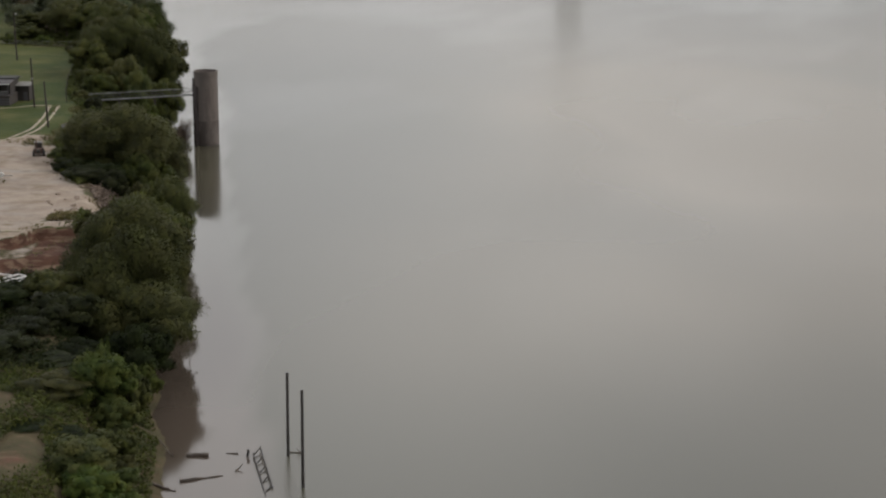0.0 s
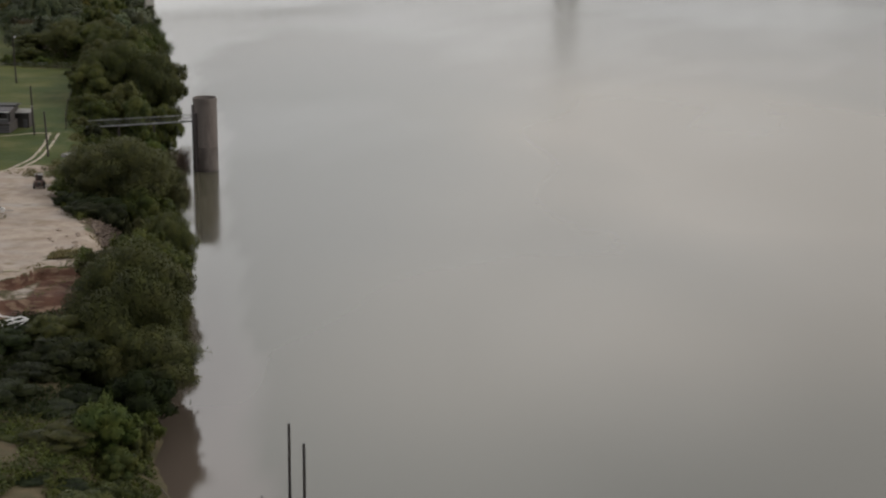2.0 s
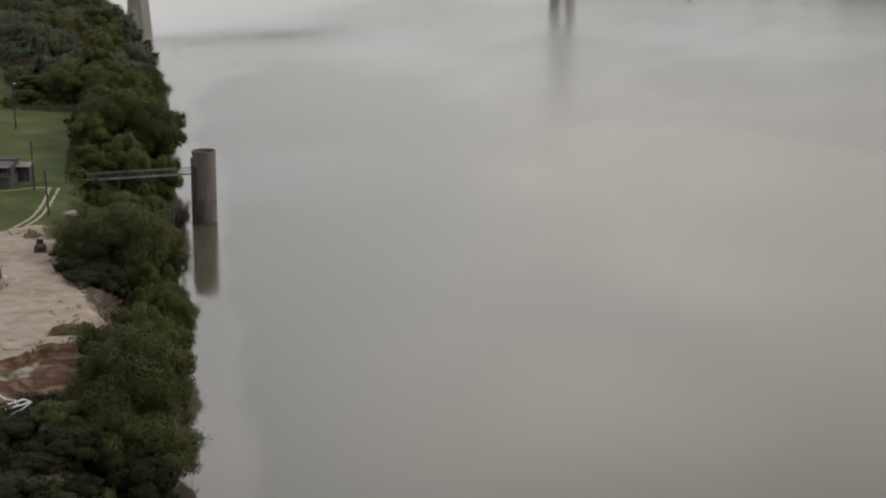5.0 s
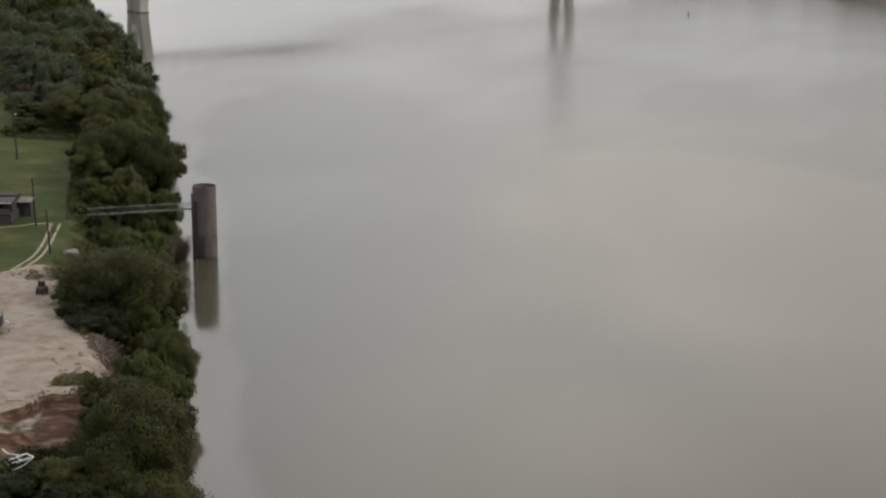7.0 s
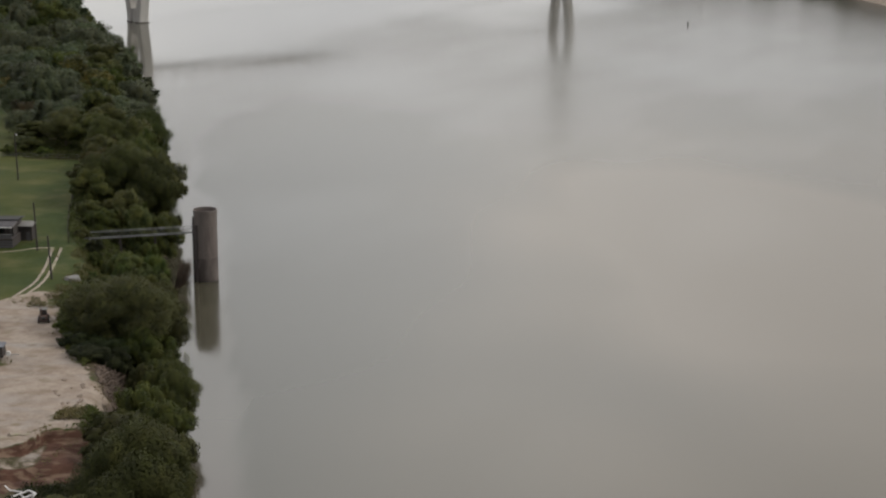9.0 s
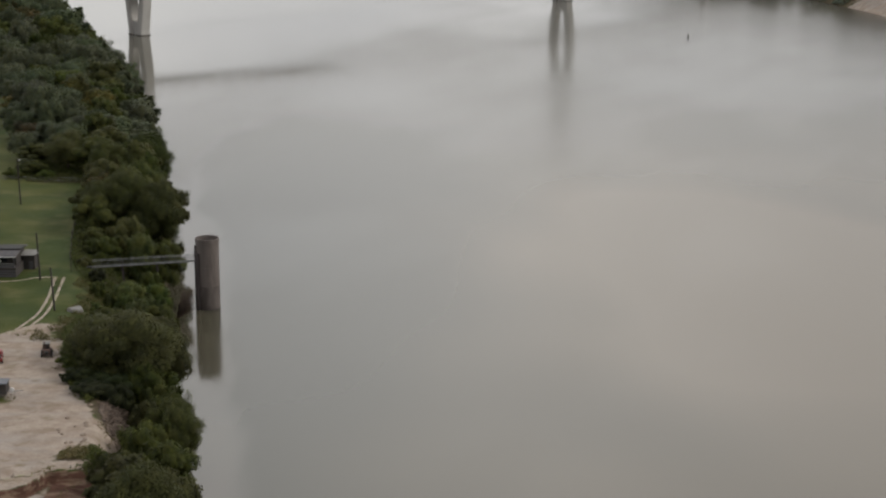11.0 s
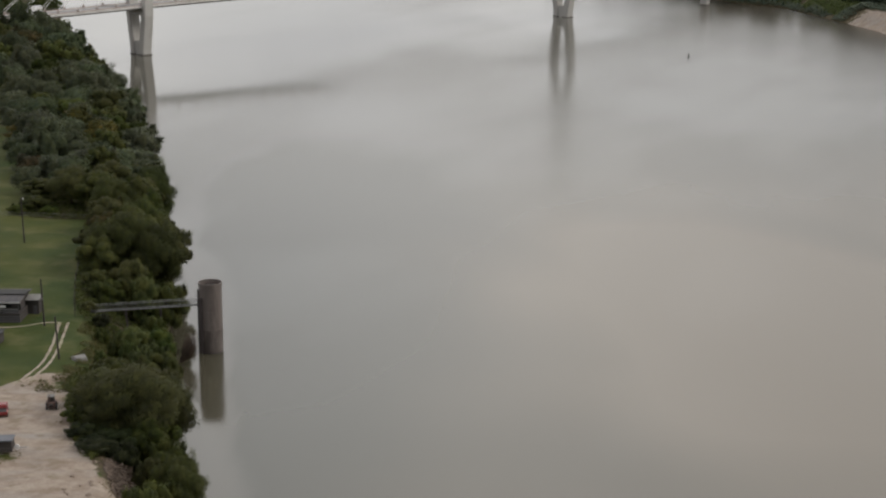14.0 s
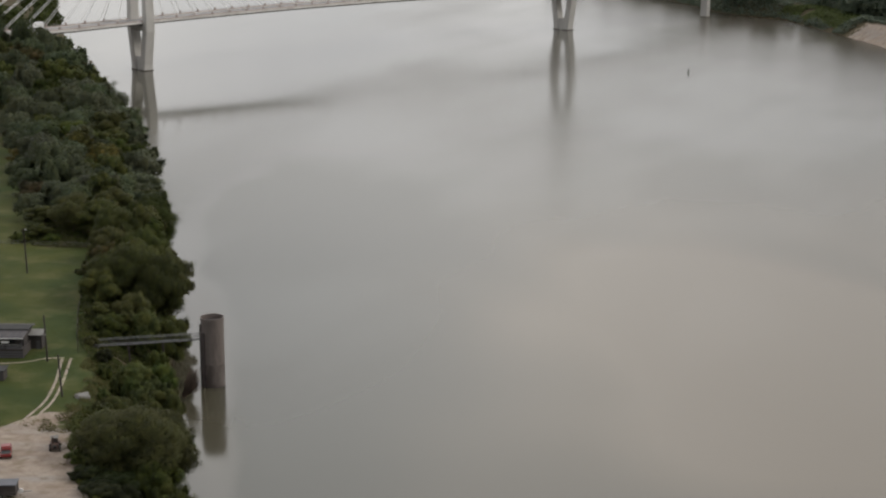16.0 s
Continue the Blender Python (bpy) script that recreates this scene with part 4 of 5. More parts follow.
# two sandy wheel tracks and the footpath by the cabin
def strip(name, pts, width, material, lift=0.05, seed=0.0):
    """A worn strip that lies on the ground along a curve through a few points."""
    xs, ys = [p[0] for p in pts], [p[1] for p in pts]
    n = 40
    t = np.linspace(0, len(pts) - 1, n)
    cx, cy = [], []
    for q in t:
        i = min(int(q), len(pts) - 2)
        f_ = q - i
        p0, p1, p2, p3 = (pts[max(i - 1, 0)], pts[i], pts[i + 1], pts[min(i + 2, len(pts) - 1)])
        for out_, k in ((cx, 0), (cy, 1)):
            out_.append(0.5 * (2 * p1[k] + (p2[k] - p0[k]) * f_ + (2 * p0[k] - 5 * p1[k] + 4 * p2[k] - p3[k]) * f_ ** 2 + (3 * p1[k] - p0[k] - 3 * p2[k] + p3[k]) * f_ ** 3))
    v, fc = [], []
    for i in range(n):
        j0, j1 = max(i - 1, 0), min(i + 1, n - 1)
        d = Vector((cx[j1] - cx[j0], cy[j1] - cy[j0], 0)).normalized()
        s_ = Vector((-d.y, d.x, 0))
        w = width * (0.5 + 0.16 * noise.noise(Vector((i * 0.35, seed, 0))))
        for k in (-1.0, -0.5, 0.0, 0.5, 1.0):
            p = Vector((cx[i], cy[i], 0)) + s_ * (w * k + 0.12 * noise.noise(Vector((i * 0.6, seed + 3, k))))
            v.append((p.x, p.y, height(p.x, p.y) + lift * (1.0 if abs(k) < 0.9 else -0.2)))
    for i in range(n - 1):
        for k in range(4):
            fc.append((i * 5 + k, i * 5 + k + 1, i * 5 + 6 + k, i * 5 + 5 + k))
    return part(name, sheet(name, v, fc, material, True), material)


tagged(strip("wheel_track", ((-80.9, 336.8), (-79.9, 329), (-78.7, 320), (-78.3, 309.5), (-79.3, 301), (-80.6, 296)), 0.62, M_TRACK, seed=1.0), "worn sandy wheel track curving over the lawn", "track", kind="structure")
tagged(strip("wheel_track", ((-79.1, 337), (-78.3, 329), (-77.2, 320), (-76.8, 309.6), (-77.5, 301.4), (-78.7, 296)), 0.62, M_TRACK, seed=5.0), "worn sandy wheel track curving over the lawn", "track", kind="structure")
tagged(strip("footpath", ((-96.0, 333.6), (-91, 333.6), (-87.2, 334.8), (-84.6, 336.6), (-80.5, 337.2)), 0.6, M_TRACK, seed=9.0), "narrow pale footpath in front of the cabin", "path", kind="structure")


# vehicles and machines
def wheel(parent, x, y, r=0.38, w=0.26):
    ty = part("wheel", rodded((0, -w / 2, 0), (0, w / 2, 0), r, n=18), M_RUBBER, parent, "dark tyre")
    ty.location = (x, y, r)
    part("hub", rodded((0, -w / 2 - 0.02, 0), (0, w / 2 + 0.02, 0), r * 0.5, n=12), M_GALV, ty)


pickup = thing("pickup_truck", ground_pose(-78.2, 279.8, 103), "faded red pickup truck parked on the gravel yard", "pickup truck")
part("body", boxed((-2.6, -0.95, 0.5), (2.6, 0.95, 1.15), 0.12), M_RED, pickup)
part("bonnet", boxed((1.0, -0.9, 1.1), (2.55, 0.9, 1.3), 0.1), M_RED, pickup)
bm = boxed((-0.7, -0.85, 1.12), (1.15, 0.85, 1.85), 0.16)
for v in bm.verts:
    if v.co.z > 1.5:
        v.co.x *= 0.82
part("cab", bm, M_RED, pickup)
part("windscreen", boxed((0.98, -0.72, 1.3), (1.08, 0.72, 1.7)), M_GLASS, pickup)
for sgn in (-1, 1):
    part("side_window", boxed((-0.5, sgn * 0.85 - 0.02, 1.32), (0.8, sgn * 0.85 + 0.02, 1.7)), M_GLASS, pickup)
part("load_bed", boxed((-2.5, -0.78, 1.1), (-0.75, 0.78, 1.17)), M_RUBBER, pickup, "dark load bed")
for x in (-1.7, 1.7):
    for y in (-0.86, 0.86):
        wheel(pickup, x, y)

cart = thing("utility_trailer", ground_pose(-73.9, 260.8, 4) @ Matrix.Scale(1.22, 4), "covered utility trailer with a blue-grey top on the yard", "trailer")
part("bed", boxed((-2.2, -1.1, 0.55), (2.0, 1.1, 1.0), 0.04), M_DARK_TIMBER, cart)
part("box_wall", boxed((-2.15, -1.05, 1.0), (1.95, 1.05, 1.95), 0.03), M_DARK_TIMBER, cart, "dark box sides")
part("cover", boxed((-2.35, -1.25, 1.95), (2.1, 1.25, 2.12), 0.05), M_BLUEGREY, cart, "blue-grey flat cover")
part("drawbar", beam((2.0, 0, 0.6), (3.9, 0.2, 0.65), 0.1, 0.1), M_GALV, cart)
part("spare_wheel", rodded((2.45, -0.05, 0.75), (2.45, 0.2, 0.75), 0.34, n=16), M_WHITE, cart, "pale spare wheel")
for y in (-1.05, 1.05):
    wheel(cart, -0.2, y)

loader = thing("skid_steer_loader", ground_pose(-70.3, 283.3, 102) @ Matrix.Scale(0.98, 4), "rusty dark skid steer loader parked at the yard's edge", "loader")
part("body", boxed((-1.5, -0.7, 0.45), (0.9, 0.7, 1.4), 0.1), M_RUST, loader)
part("cage", boxed((-0.6, -0.6, 1.4), (0.7, 0.6, 2.3), 0.08), M_DARK_TIMBER, loader, "dark operator cage")
part("canopy", boxed((-0.75, -0.72, 2.304), (0.8, 0.72, 2.4), 0.03), M_STONE, loader, "pale canopy")
part("exhaust", rodded((-1.2, 0.3, 1.38), (-1.2, 0.3, 2.9), 0.09, n=8), M_RUST, loader)
part("rear_grille", boxed((-1.56, -0.34, 0.75), (-1.49, 0.34, 1.3), 0.02), M_STONE, loader, "pale rear panel")
part("engine_opening", boxed((-1.6, -0.25, 0.7), (-1.54, 0.25, 1.12)), M_RUBBER, loader)
for y in (-0.78, 0.78):
    part("lift_arm", beam((-1.2, y * 0.98, 1.5), (1.8, y * 0.98, 0.7), 0.12, 0.22), M_RUST, loader)
    wheel(loader, -0.95, y * 1.12, 0.42, 0.3)
    wheel(loader, 0.55, y * 1.12, 0.42, 0.3)
bm = boxed((1.7, -0.95, 0.1), (2.5, 0.95, 0.75), 0.05)
part("bucket", bm, M_RUST, loader)

# the metal frame lying on the scrub, a pale slab, the brush pile
gang = thing("metal_gangway_frame", pose(-56.0, 206.4, height(-56.0, 206.4) + 0.9), "bent bare white metal gangway frame lying on the scrub", "metal frame")
for name, a_, b_, w in (("side_rail", (-1.2, -0.8, 0.0), (1.0, 2.2, 0.0), 0.17), ("side_rail", (-0.4, -2.0, 0.05), (2.3, 0.9, 0.05), 0.19), ("end_bar", (1.0, 2.2, 0.0), (2.3, 0.9, 0.05), 0.15),
                        ("cross_bar", (-1.0, -0.55, -0.02), (-0.3, -1.7, 0.03), 0.1), ("cross_bar", (0.0, 0.85, -0.02), (1.1, -0.4, 0.03), 0.1),
                        ("lower_rail", (0.7, -3.6, -0.1), (1.7, -1.8, -0.05), 0.15), ("brace", (1.7, -1.8, -0.05), (2.3, 0.9, 0.02), 0.08)):
    part(name, beam(a_, b_, w, w), M_WHITE, gang)
part("bent_pole", rod(rodded((-2.4, 3.0, 0.3), (-1.4, 1.9, 0.1), 0.09), (-1.4, 1.9, 0.1), (0.2, 1.5, 0.05), 0.09), M_WHITE, gang)
for x, y in ((-0.6, -1.2), (1.4, 1.3)):
    part("trestle", boxed((x - 0.15, y - 0.6, -1.5), (x + 0.15, y + 0.6, -0.09)), M_DARK_TIMBER, gang)

slab = boxed((-1.5, -1.1, -0.3), (1.5, 1.1, 0.75), 0.25)
for v in slab.verts:
    v.co += Vector((noise.noise(v.co * 0.9), noise.noise(v.co * 0.9 + Vector((5, 0, 0))), 0.4 * noise.noise(v.co * 1.3))) * 0.45
ob = part("concrete_slab", slab, M_STONE)
ob.matrix_basis = ground_pose(-71.4, 312.2, 30)
tagged(ob, "pale broken concrete slab at the scrub's edge", "slab")

heap = thing("brush_pile", ground_pose(-51.2, 253.0), "large brown heap of cleared brush and broken branches", "brush pile", kind="stuff")
rnd = random.Random(21)
bm = bmesh.new()
for k in range(560):
    a, r = rnd.uniform(0, 2 * math.pi), math.sqrt(rnd.random())
    x, y = 3.6 * r * math.cos(a) - 2.6 * r * math.sin(a), 9.0 * r * math.sin(a)
    z = 1.0 * (1 - r * r) * rnd.uniform(0.55, 1.0) + 0.05
    d = Vector((rnd.uniform(-1, 1), rnd.uniform(-1, 1), rnd.uniform(-0.35, 0.5))).normalized() * rnd.uniform(0.5, 1.7)
    gz = height(-51.2 + x, 253.0 + y) - height(-51.2, 253.0)
    c_ = Vector((x, y, z + gz))
    rod(bm, c_ - d, c_ + d, rnd.uniform(0.05, 0.17), rnd.uniform(0.02, 0.08), n=5)
part("branches", bm, M_BRUSH, heap)
bm = bmesh.new()
bmesh.ops.create_icosphere(bm, subdivisions=4, radius=1.0)
for v in bm.verts:
    n_ = 1 + 0.3 * noise.noise(v.co * 2.2) + 0.16 * noise.noise(v.co * 6.0)
    v.co = Vector((v.co.x * 3.6 * n_ - v.co.y * 2.6, v.co.y * 9.0 * n_, v.co.z * 0.65 * n_))
    v.co.z += height(-51.2 + v.co.x, 253.0 + v.co.y) - height(-51.2, 253.0)
part("soil_core", bm, surface("brush_soil", (0.17, 0.125, 0.092), (0.075, 0.055, 0.041), 0.6, 3, 0.95, bump=0.9, depth=0.15), heap, smooth=True)

# broken paving slabs at the lip of the cut, and loose rocks on the yard
for k, (x, y, a) in enumerate(((-62.6, 223.6, 12), (-61.0, 224.4, 24), (-59.3, 224.6, 8), (-64.4, 223.0, -6))):
    bm = boxed((-0.75, -0.6, -0.1), (0.75, 0.6, 0.1), 0.03)
    for v in bm.verts:
        v.co += Vector((noise.noise(v.co + Vector((k * 3.1, 0, 0))), noise.noise(v.co + Vector((0, k * 2.3, 4))), 0)) * 0.25
    ob = part("paving_slab", bm, M_TRACK)
    ob.matrix_basis = pose(x, y + 0.9, height(x, y + 1.6) + 0.02, 5 + 2 * k, 3, a)
    tagged(ob, "pale broken paving slab at the lip of the clay cut", "paving slab", "slabs at the clay cut")
M_ROCK = surface("clay_dusted_rock", (0.26, 0.205, 0.16), (0.15, 0.115, 0.09), 0.8, 6, 0.9, bump=0.5)
rnd = random.Random(9)
for k in range(16):
    x, y = rnd.uniform(-60, -54), rnd.uniform(238, 258)
    bm = bmesh.new()
    bmesh.ops.create_icosphere(bm, subdivisions=2, radius=rnd.uniform(0.18, 0.45))
    for v in bm.verts:
        v.co += v.co * 0.5 * noise.noise(v.co * 2.5 + Vector((k, 0, 0)))
        v.co.z *= 0.6
    ob = part("rock", bm, M_ROCK)
    ob.location = (x, y, height(x, y) + 0.06)
    tagged(ob, "pale loose rock on the gravel yard", "rock", "rocks on the yard")

# dark fence added for a strip of shading along the lawn's wooded side
side_fence = thing("board_fence", pose(-82.0, 356.0, height(-82.0, 356.0)), "dark post and wire fence added for shading along the lawn", "fence")
org = Vector(side_fence.location)
line = [(-78.6, 341.5), (-79.6, 346), (-80.8, 351), (-82.0, 357), (-83.4, 364), (-84.8, 371), (-86.6, 382), (-88.6, 394), (-90.8, 406), (-93.2, 420)]
post2 = finish(rodded((0, 0, -0.3), (0, 0, 1.9), 0.09, 0.08, n=7), M_POLE)
for x, y in line:
    part("fence_post", post2, M_POLE, side_fence).location = Vector((x, y, height(x, y))) - org
for z in (0.35, 0.75, 1.15, 1.6):
    bm = bmesh.new()
    for (x0, y0), (x1, y1) in zip(line, line[1:]):
        rod(bm, Vector((x0, y0, height(x0, y0) + z)) - org, Vector((x1, y1, height(x1, y1) + z)) - org, 0.025, n=4)
    part("wire", bm, M_POLE, side_fence)

# a bare, feathery shrub hanging over the water by the tower, and a snag below it
bare = thing("bare_shrub", pose(-56.2, 340.0, max(0.3, height(-56.2, 340.0))), "bare grey-brown feathery shrub leaning over the water", "shrub")
rnd = random.Random(14)
bm = bmesh.new()
for k in range(420):
    a = rnd.uniform(-0.9, 0.9)
    tip = Vector((1.2 + 3.2 * rnd.random() * math.cos(a), 3.4 * math.sin(a) * rnd.random(), 2.0 + 5.0 * rnd.random()))
    base_ = Vector((rnd.uniform(-0.4, 0.6), rnd.uniform(-0.5, 0.5), 0.0)) + tip * rnd.uniform(0.0, 0.55)
    rod(bm, base_, tip + Vector((rnd.uniform(-0.3, 0.3), rnd.uniform(-0.3, 0.3), 0)), 0.035, 0.012, n=3)
part("twigs", bm, M_BRUSH, bare)
log("dead_branch", (-52.6, 297.5, 2.2), (-48.6, 298.4, 1.2), 0.14, 0.05, "dead forked branch hanging over the water", twigs=4, seed=15, category="branch")

# ---- trees ----
def leaf_arrays(rng, centres, out, size, up=0.45, wild=0.5):
    """Pointed leaf sprays round the given centres; out: the way each one faces."""
    n = len(centres)
    nrm = out + rng.normal(0, wild, (n, 3)) + np.array([0, 0, up])
    nrm /= np.linalg.norm(nrm, axis=1)[:, None] + 1e-9
    a = np.cross(nrm, rng.normal(0, 1, (n, 3)))
    a /= np.linalg.norm(a, axis=1)[:, None] + 1e-9
    b_ = np.cross(nrm, a)
    s = size * rng.uniform(0.6, 1.4, (n, 1))
    v = np.empty((n, 3, 3))
    v[:, 0] = centres + a * s * 0.75
    v[:, 1] = centres - a * s * 0.45 + b_ * s * 0.42
    v[:, 2] = centres - a * s * 0.45 - b_ * s * 0.42
    return v.reshape(-1, 3)


def leaf_mesh(name, v, material, out=None):
    n = len(v) // 3
    me = bpy.data.meshes.new(name)
    me.vertices.add(len(v))
    me.vertices.foreach_set("co", v.astype(np.float32).ravel())
    me.loops.add(n * 3)
    me.loops.foreach_set("vertex_index", np.arange(n * 3, dtype=np.int32))
    me.polygons.add(n)
    me.polygons.foreach_set("loop_start", np.arange(0, n * 3, 3, dtype=np.int32))
    me.polygons.foreach_set("loop_total", np.full(n, 3, dtype=np.int32))
    me.materials.append(material)
    me.update(calc_edges=True)
    if out is not None:
        # sprays shade partly as the rounded mass that they belong to
        tri = v.reshape(-1, 3, 3)
        face = np.cross(tri[:, 1] - tri[:, 0], tri[:, 2] - tri[:, 0])
        face /= np.linalg.norm(face, axis=1)[:, None] + 1e-9
        nrm = 0.78 * out / (np.linalg.norm(out, axis=1)[:, None] + 1e-9) + 0.22 * face
        nrm /= np.linalg.norm(nrm, axis=1)[:, None] + 1e-9
        me.normals_split_custom_set(np.repeat(nrm, 3, axis=0).astype(np.float32))
    return me


def crown_points(rng, lobes, count, shell=0.5):
    """Points in the outer shells of a set of lobes (x, y, z, rx, rz), with the ways they face."""
    lobes = np.array(lobes)
    area = lobes[:, 3] ** 2
    pick = rng.choice(len(lobes), count, p=area / area.sum())
    d = rng.normal(0, 1, (count, 3))
    d /= np.linalg.norm(d, axis=1)[:, None]
    r = 1 - shell * rng.random(count) ** 1.7 + rng.normal(0, 0.05, count)
    L = lobes[pick]
    p = L[:, :3] + d * r[:, None] * np.stack([L[:, 3], L[:, 3], L[:, 4]], 1)
    keep = (d[:, 2] > -0.45) | (rng.random(count) < 0.4)
    for x, y, z, rx, rz in lobes:
        q = (p - (x, y, z)) / (rx, rx, rz)
        keep &= (q ** 2).sum(1) > 0.30
    return p[keep], d[keep]


def make_tree(seed, tall, spread, base, lobes_n, count, leaf, material, lean=0.0, fat=1.0):
    """Meshes of one tree: trunk with limbs, and its crown."""
    rng = np.random.default_rng(seed)
    rnd_ = random.Random(seed)
    lobes = []
    mid_z = (tall + base) / 2
    half_h = (tall - base) / 2
    for k in range(lobes_n):
        t = (k + 0.5) / lobes_n
        zz = 1 - 1.75 * t
        rr = math.sqrt(max(0.0, 1 - zz * zz))
        a = 2.4 * k + rnd_.uniform(-0.5, 0.5)
        far = rnd_.uniform(0.52, 0.78)
        size = spread * rnd_.uniform(0.26, 0.44) * fat
        lobes.append((spread * far * rr * math.cos(a) + lean * (1 + zz) * 0.5, spread * far * rr * math.sin(a), mid_z + half_h * 0.70 * zz, size, size * rnd_.uniform(0.62, 0.85)))
    lobes.append((0, 0, mid_z, spread * 0.52, half_h * 0.66))
    p, d = crown_points(rng, lobes, count)
    # side shoots that break the outline
    for k in range(int(lobes_n * 1.3)):
        x, y, z, rx, rz = lobes[rnd_.randrange(lobes_n)]
        w = Vector((x, y, rnd_.uniform(-1.0, 2.0))).normalized()
        q = Vector((x, y, z)) + w * rx * rnd_.uniform(0.9, 1.08)
        m_ = 90
        pp = rng.normal(0, 1, (m_, 3)) * (rx * 0.16) + np.array(q)
        p, d = np.vstack([p, pp]), np.vstack([d, np.tile(np.array(w), (m_, 1))])
    crown = leaf_mesh("crown", leaf_arrays(rng, p, d, leaf), material, d + np.array([0, 0, 0.25]))
    bm = bmesh.new()
    top = base + half_h * 1.1
    pts = [Vector((lean * 0.3 * k / 4, 0, top * k / 4)) + Vector((rnd_.uniform(-1, 1), rnd_.uniform(-1, 1), 0)) * 0.12 * (k > 0) for k in range(5)]
    r0 = 0.022 * tall + 0.05
    for k in range(4):
        rod(bm, pts[k], pts[k + 1], r0 * (1 - 0.2 * k), r0 * (0.8 - 0.2 * k), n=9)
    for x, y, z, rx, rz in lobes[:-1:2]:
        s_ = pts[2].lerp(pts[3], rnd_.random())
        m1 = s_.lerp(Vector((x, y, z)), 0.55) + Vector((0, 0, 0.3))
        rod(bm, s_, m1, r0 * 0.42, r0 * 0.26, n=6)
        rod(bm, m1, (x, y, z), r0 * 0.26, r0 * 0.08, n=6)
    far_ = np.hypot(p[:, 0], p[:, 1])
    return finish(bm, M_BARK), crown, float(np.percentile(far_, 97)), float(np.percentile(p[:, 2], 99.5))


TREES = {
    "broad": make_tree(11, 14.0, 8.0, 2.2, 19, 84000, 0.21, M_LEAF_DARK, fat=1.12),
    "broad_b": make_tree(12, 14.0, 8.0, 2.0, 17, 62000, 0.24, M_LEAF_DARK, fat=1.12),
    "oak": make_tree(13, 14.0, 7.0, 2.8, 16, 19550, 0.41, M_LEAF),
    "oak_b": make_tree(14, 14.0, 7.0, 2.2, 14, 19550, 0.41, M_LEAF),
    "tall": make_tree(15, 15.0, 5.2, 2.4, 13, 15300, 0.41, M_LEAF),
    "turning": make_tree(16, 13.0, 6.2, 2.2, 13, 15300, 0.41, M_LEAF_RUST),
    "young": make_tree(17, 8.0, 4.8, 0.5, 15, 16150, 0.28, M_LEAF_BRIGHT),
    "young_b": make_tree(18, 8.0, 4.6, 0.5, 13, 16150, 0.28, M_LEAF),
    "bush": make_tree(19, 4.0, 3.4, 0.1, 11, 8075, 0.26, M_LEAF),
    "bush_b": make_tree(20, 4.0, 3.4, 0.1, 10, 8075, 0.26, M_LEAF_BRIGHT),
    "bush_d": make_tree(21, 4.0, 3.4, 0.1, 11, 8075, 0.26, M_LEAF_SHADE),
    "young_d": make_tree(22, 8.0, 4.6, 0.4, 14, 16150, 0.28, M_LEAF_SHADE),
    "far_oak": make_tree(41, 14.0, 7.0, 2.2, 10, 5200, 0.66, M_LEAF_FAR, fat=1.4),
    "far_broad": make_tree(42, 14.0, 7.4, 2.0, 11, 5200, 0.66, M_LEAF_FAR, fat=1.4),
    "far_tall": make_tree(43, 15.0, 5.6, 2.4, 9, 4600, 0.62, M_LEAF, fat=1.4),
    "far_turning": make_tree(44, 13.0, 6.6, 2.0, 9, 5000, 0.64, M_LEAF_RUST, fat=1.4),
}
LOOK = {"bush_d": "bush on the scrubby bank, its shade in the leaf colour", "young_d": "low tangled tree on the scrubby bank, its shade in the leaf colour",
        "far_oak": "leafy green tree in the dense bank woods", "far_broad": "wide dark-green tree in the dense bank woods", "far_tall": "tall dark-green tree in the dense bank woods",
        "far_turning": "broad tree with yellowing leaves in the dense bank woods", "broad": "wide dense dark-green tree leaning over the river bank", "broad_b": "wide dense dark-green tree on the river bank",
        "oak": "leafy green oak-like tree on the wooded bank", "oak_b": "leafy green tree with an uneven crown on the wooded bank",
        "tall": "tall narrow green tree on the wooded bank", "turning": "broad tree with yellowing brownish leaves on the wooded bank",
        "young": "young bright-green tree on the scrubby bank", "young_b": "young green tree on the scrubby bank",
        "bush": "rounded green bush on the scrubby bank", "bush_b": "bright-green bush on the scrubby bank"}


def tree(sort, x, y, top, radius, turn=None):
    """A tree on the ground at (x, y) whose crown reaches the height top."""
    rnd_ = random.Random(int(x * 131 + y * 17))
    g = height(x, y)
    g = max(g, 0.1)
    trunk, crown, wide, tall_ = TREES[sort]
    sz, sr = (top - g) / tall_, radius / wide
    m_ = Matrix.Translation((x, y, g - 0.15)) @ Matrix.Rotation(rnd_.uniform(0, 6.28) if turn is None else turn, 4, "Z") @ Matrix.Diagonal((sr, sr, sz, 1))
    bushy = sort.startswith("bush")
    ob = thing("bush" if bushy else "tree", m_, LOOK[sort], "bush" if bushy else "tree", "bushes on the bank" if bushy else "trees along the bank")
    part("trunk", trunk, M_BARK, ob)
    part("crown", crown, M_LEAF, ob)
    return ob


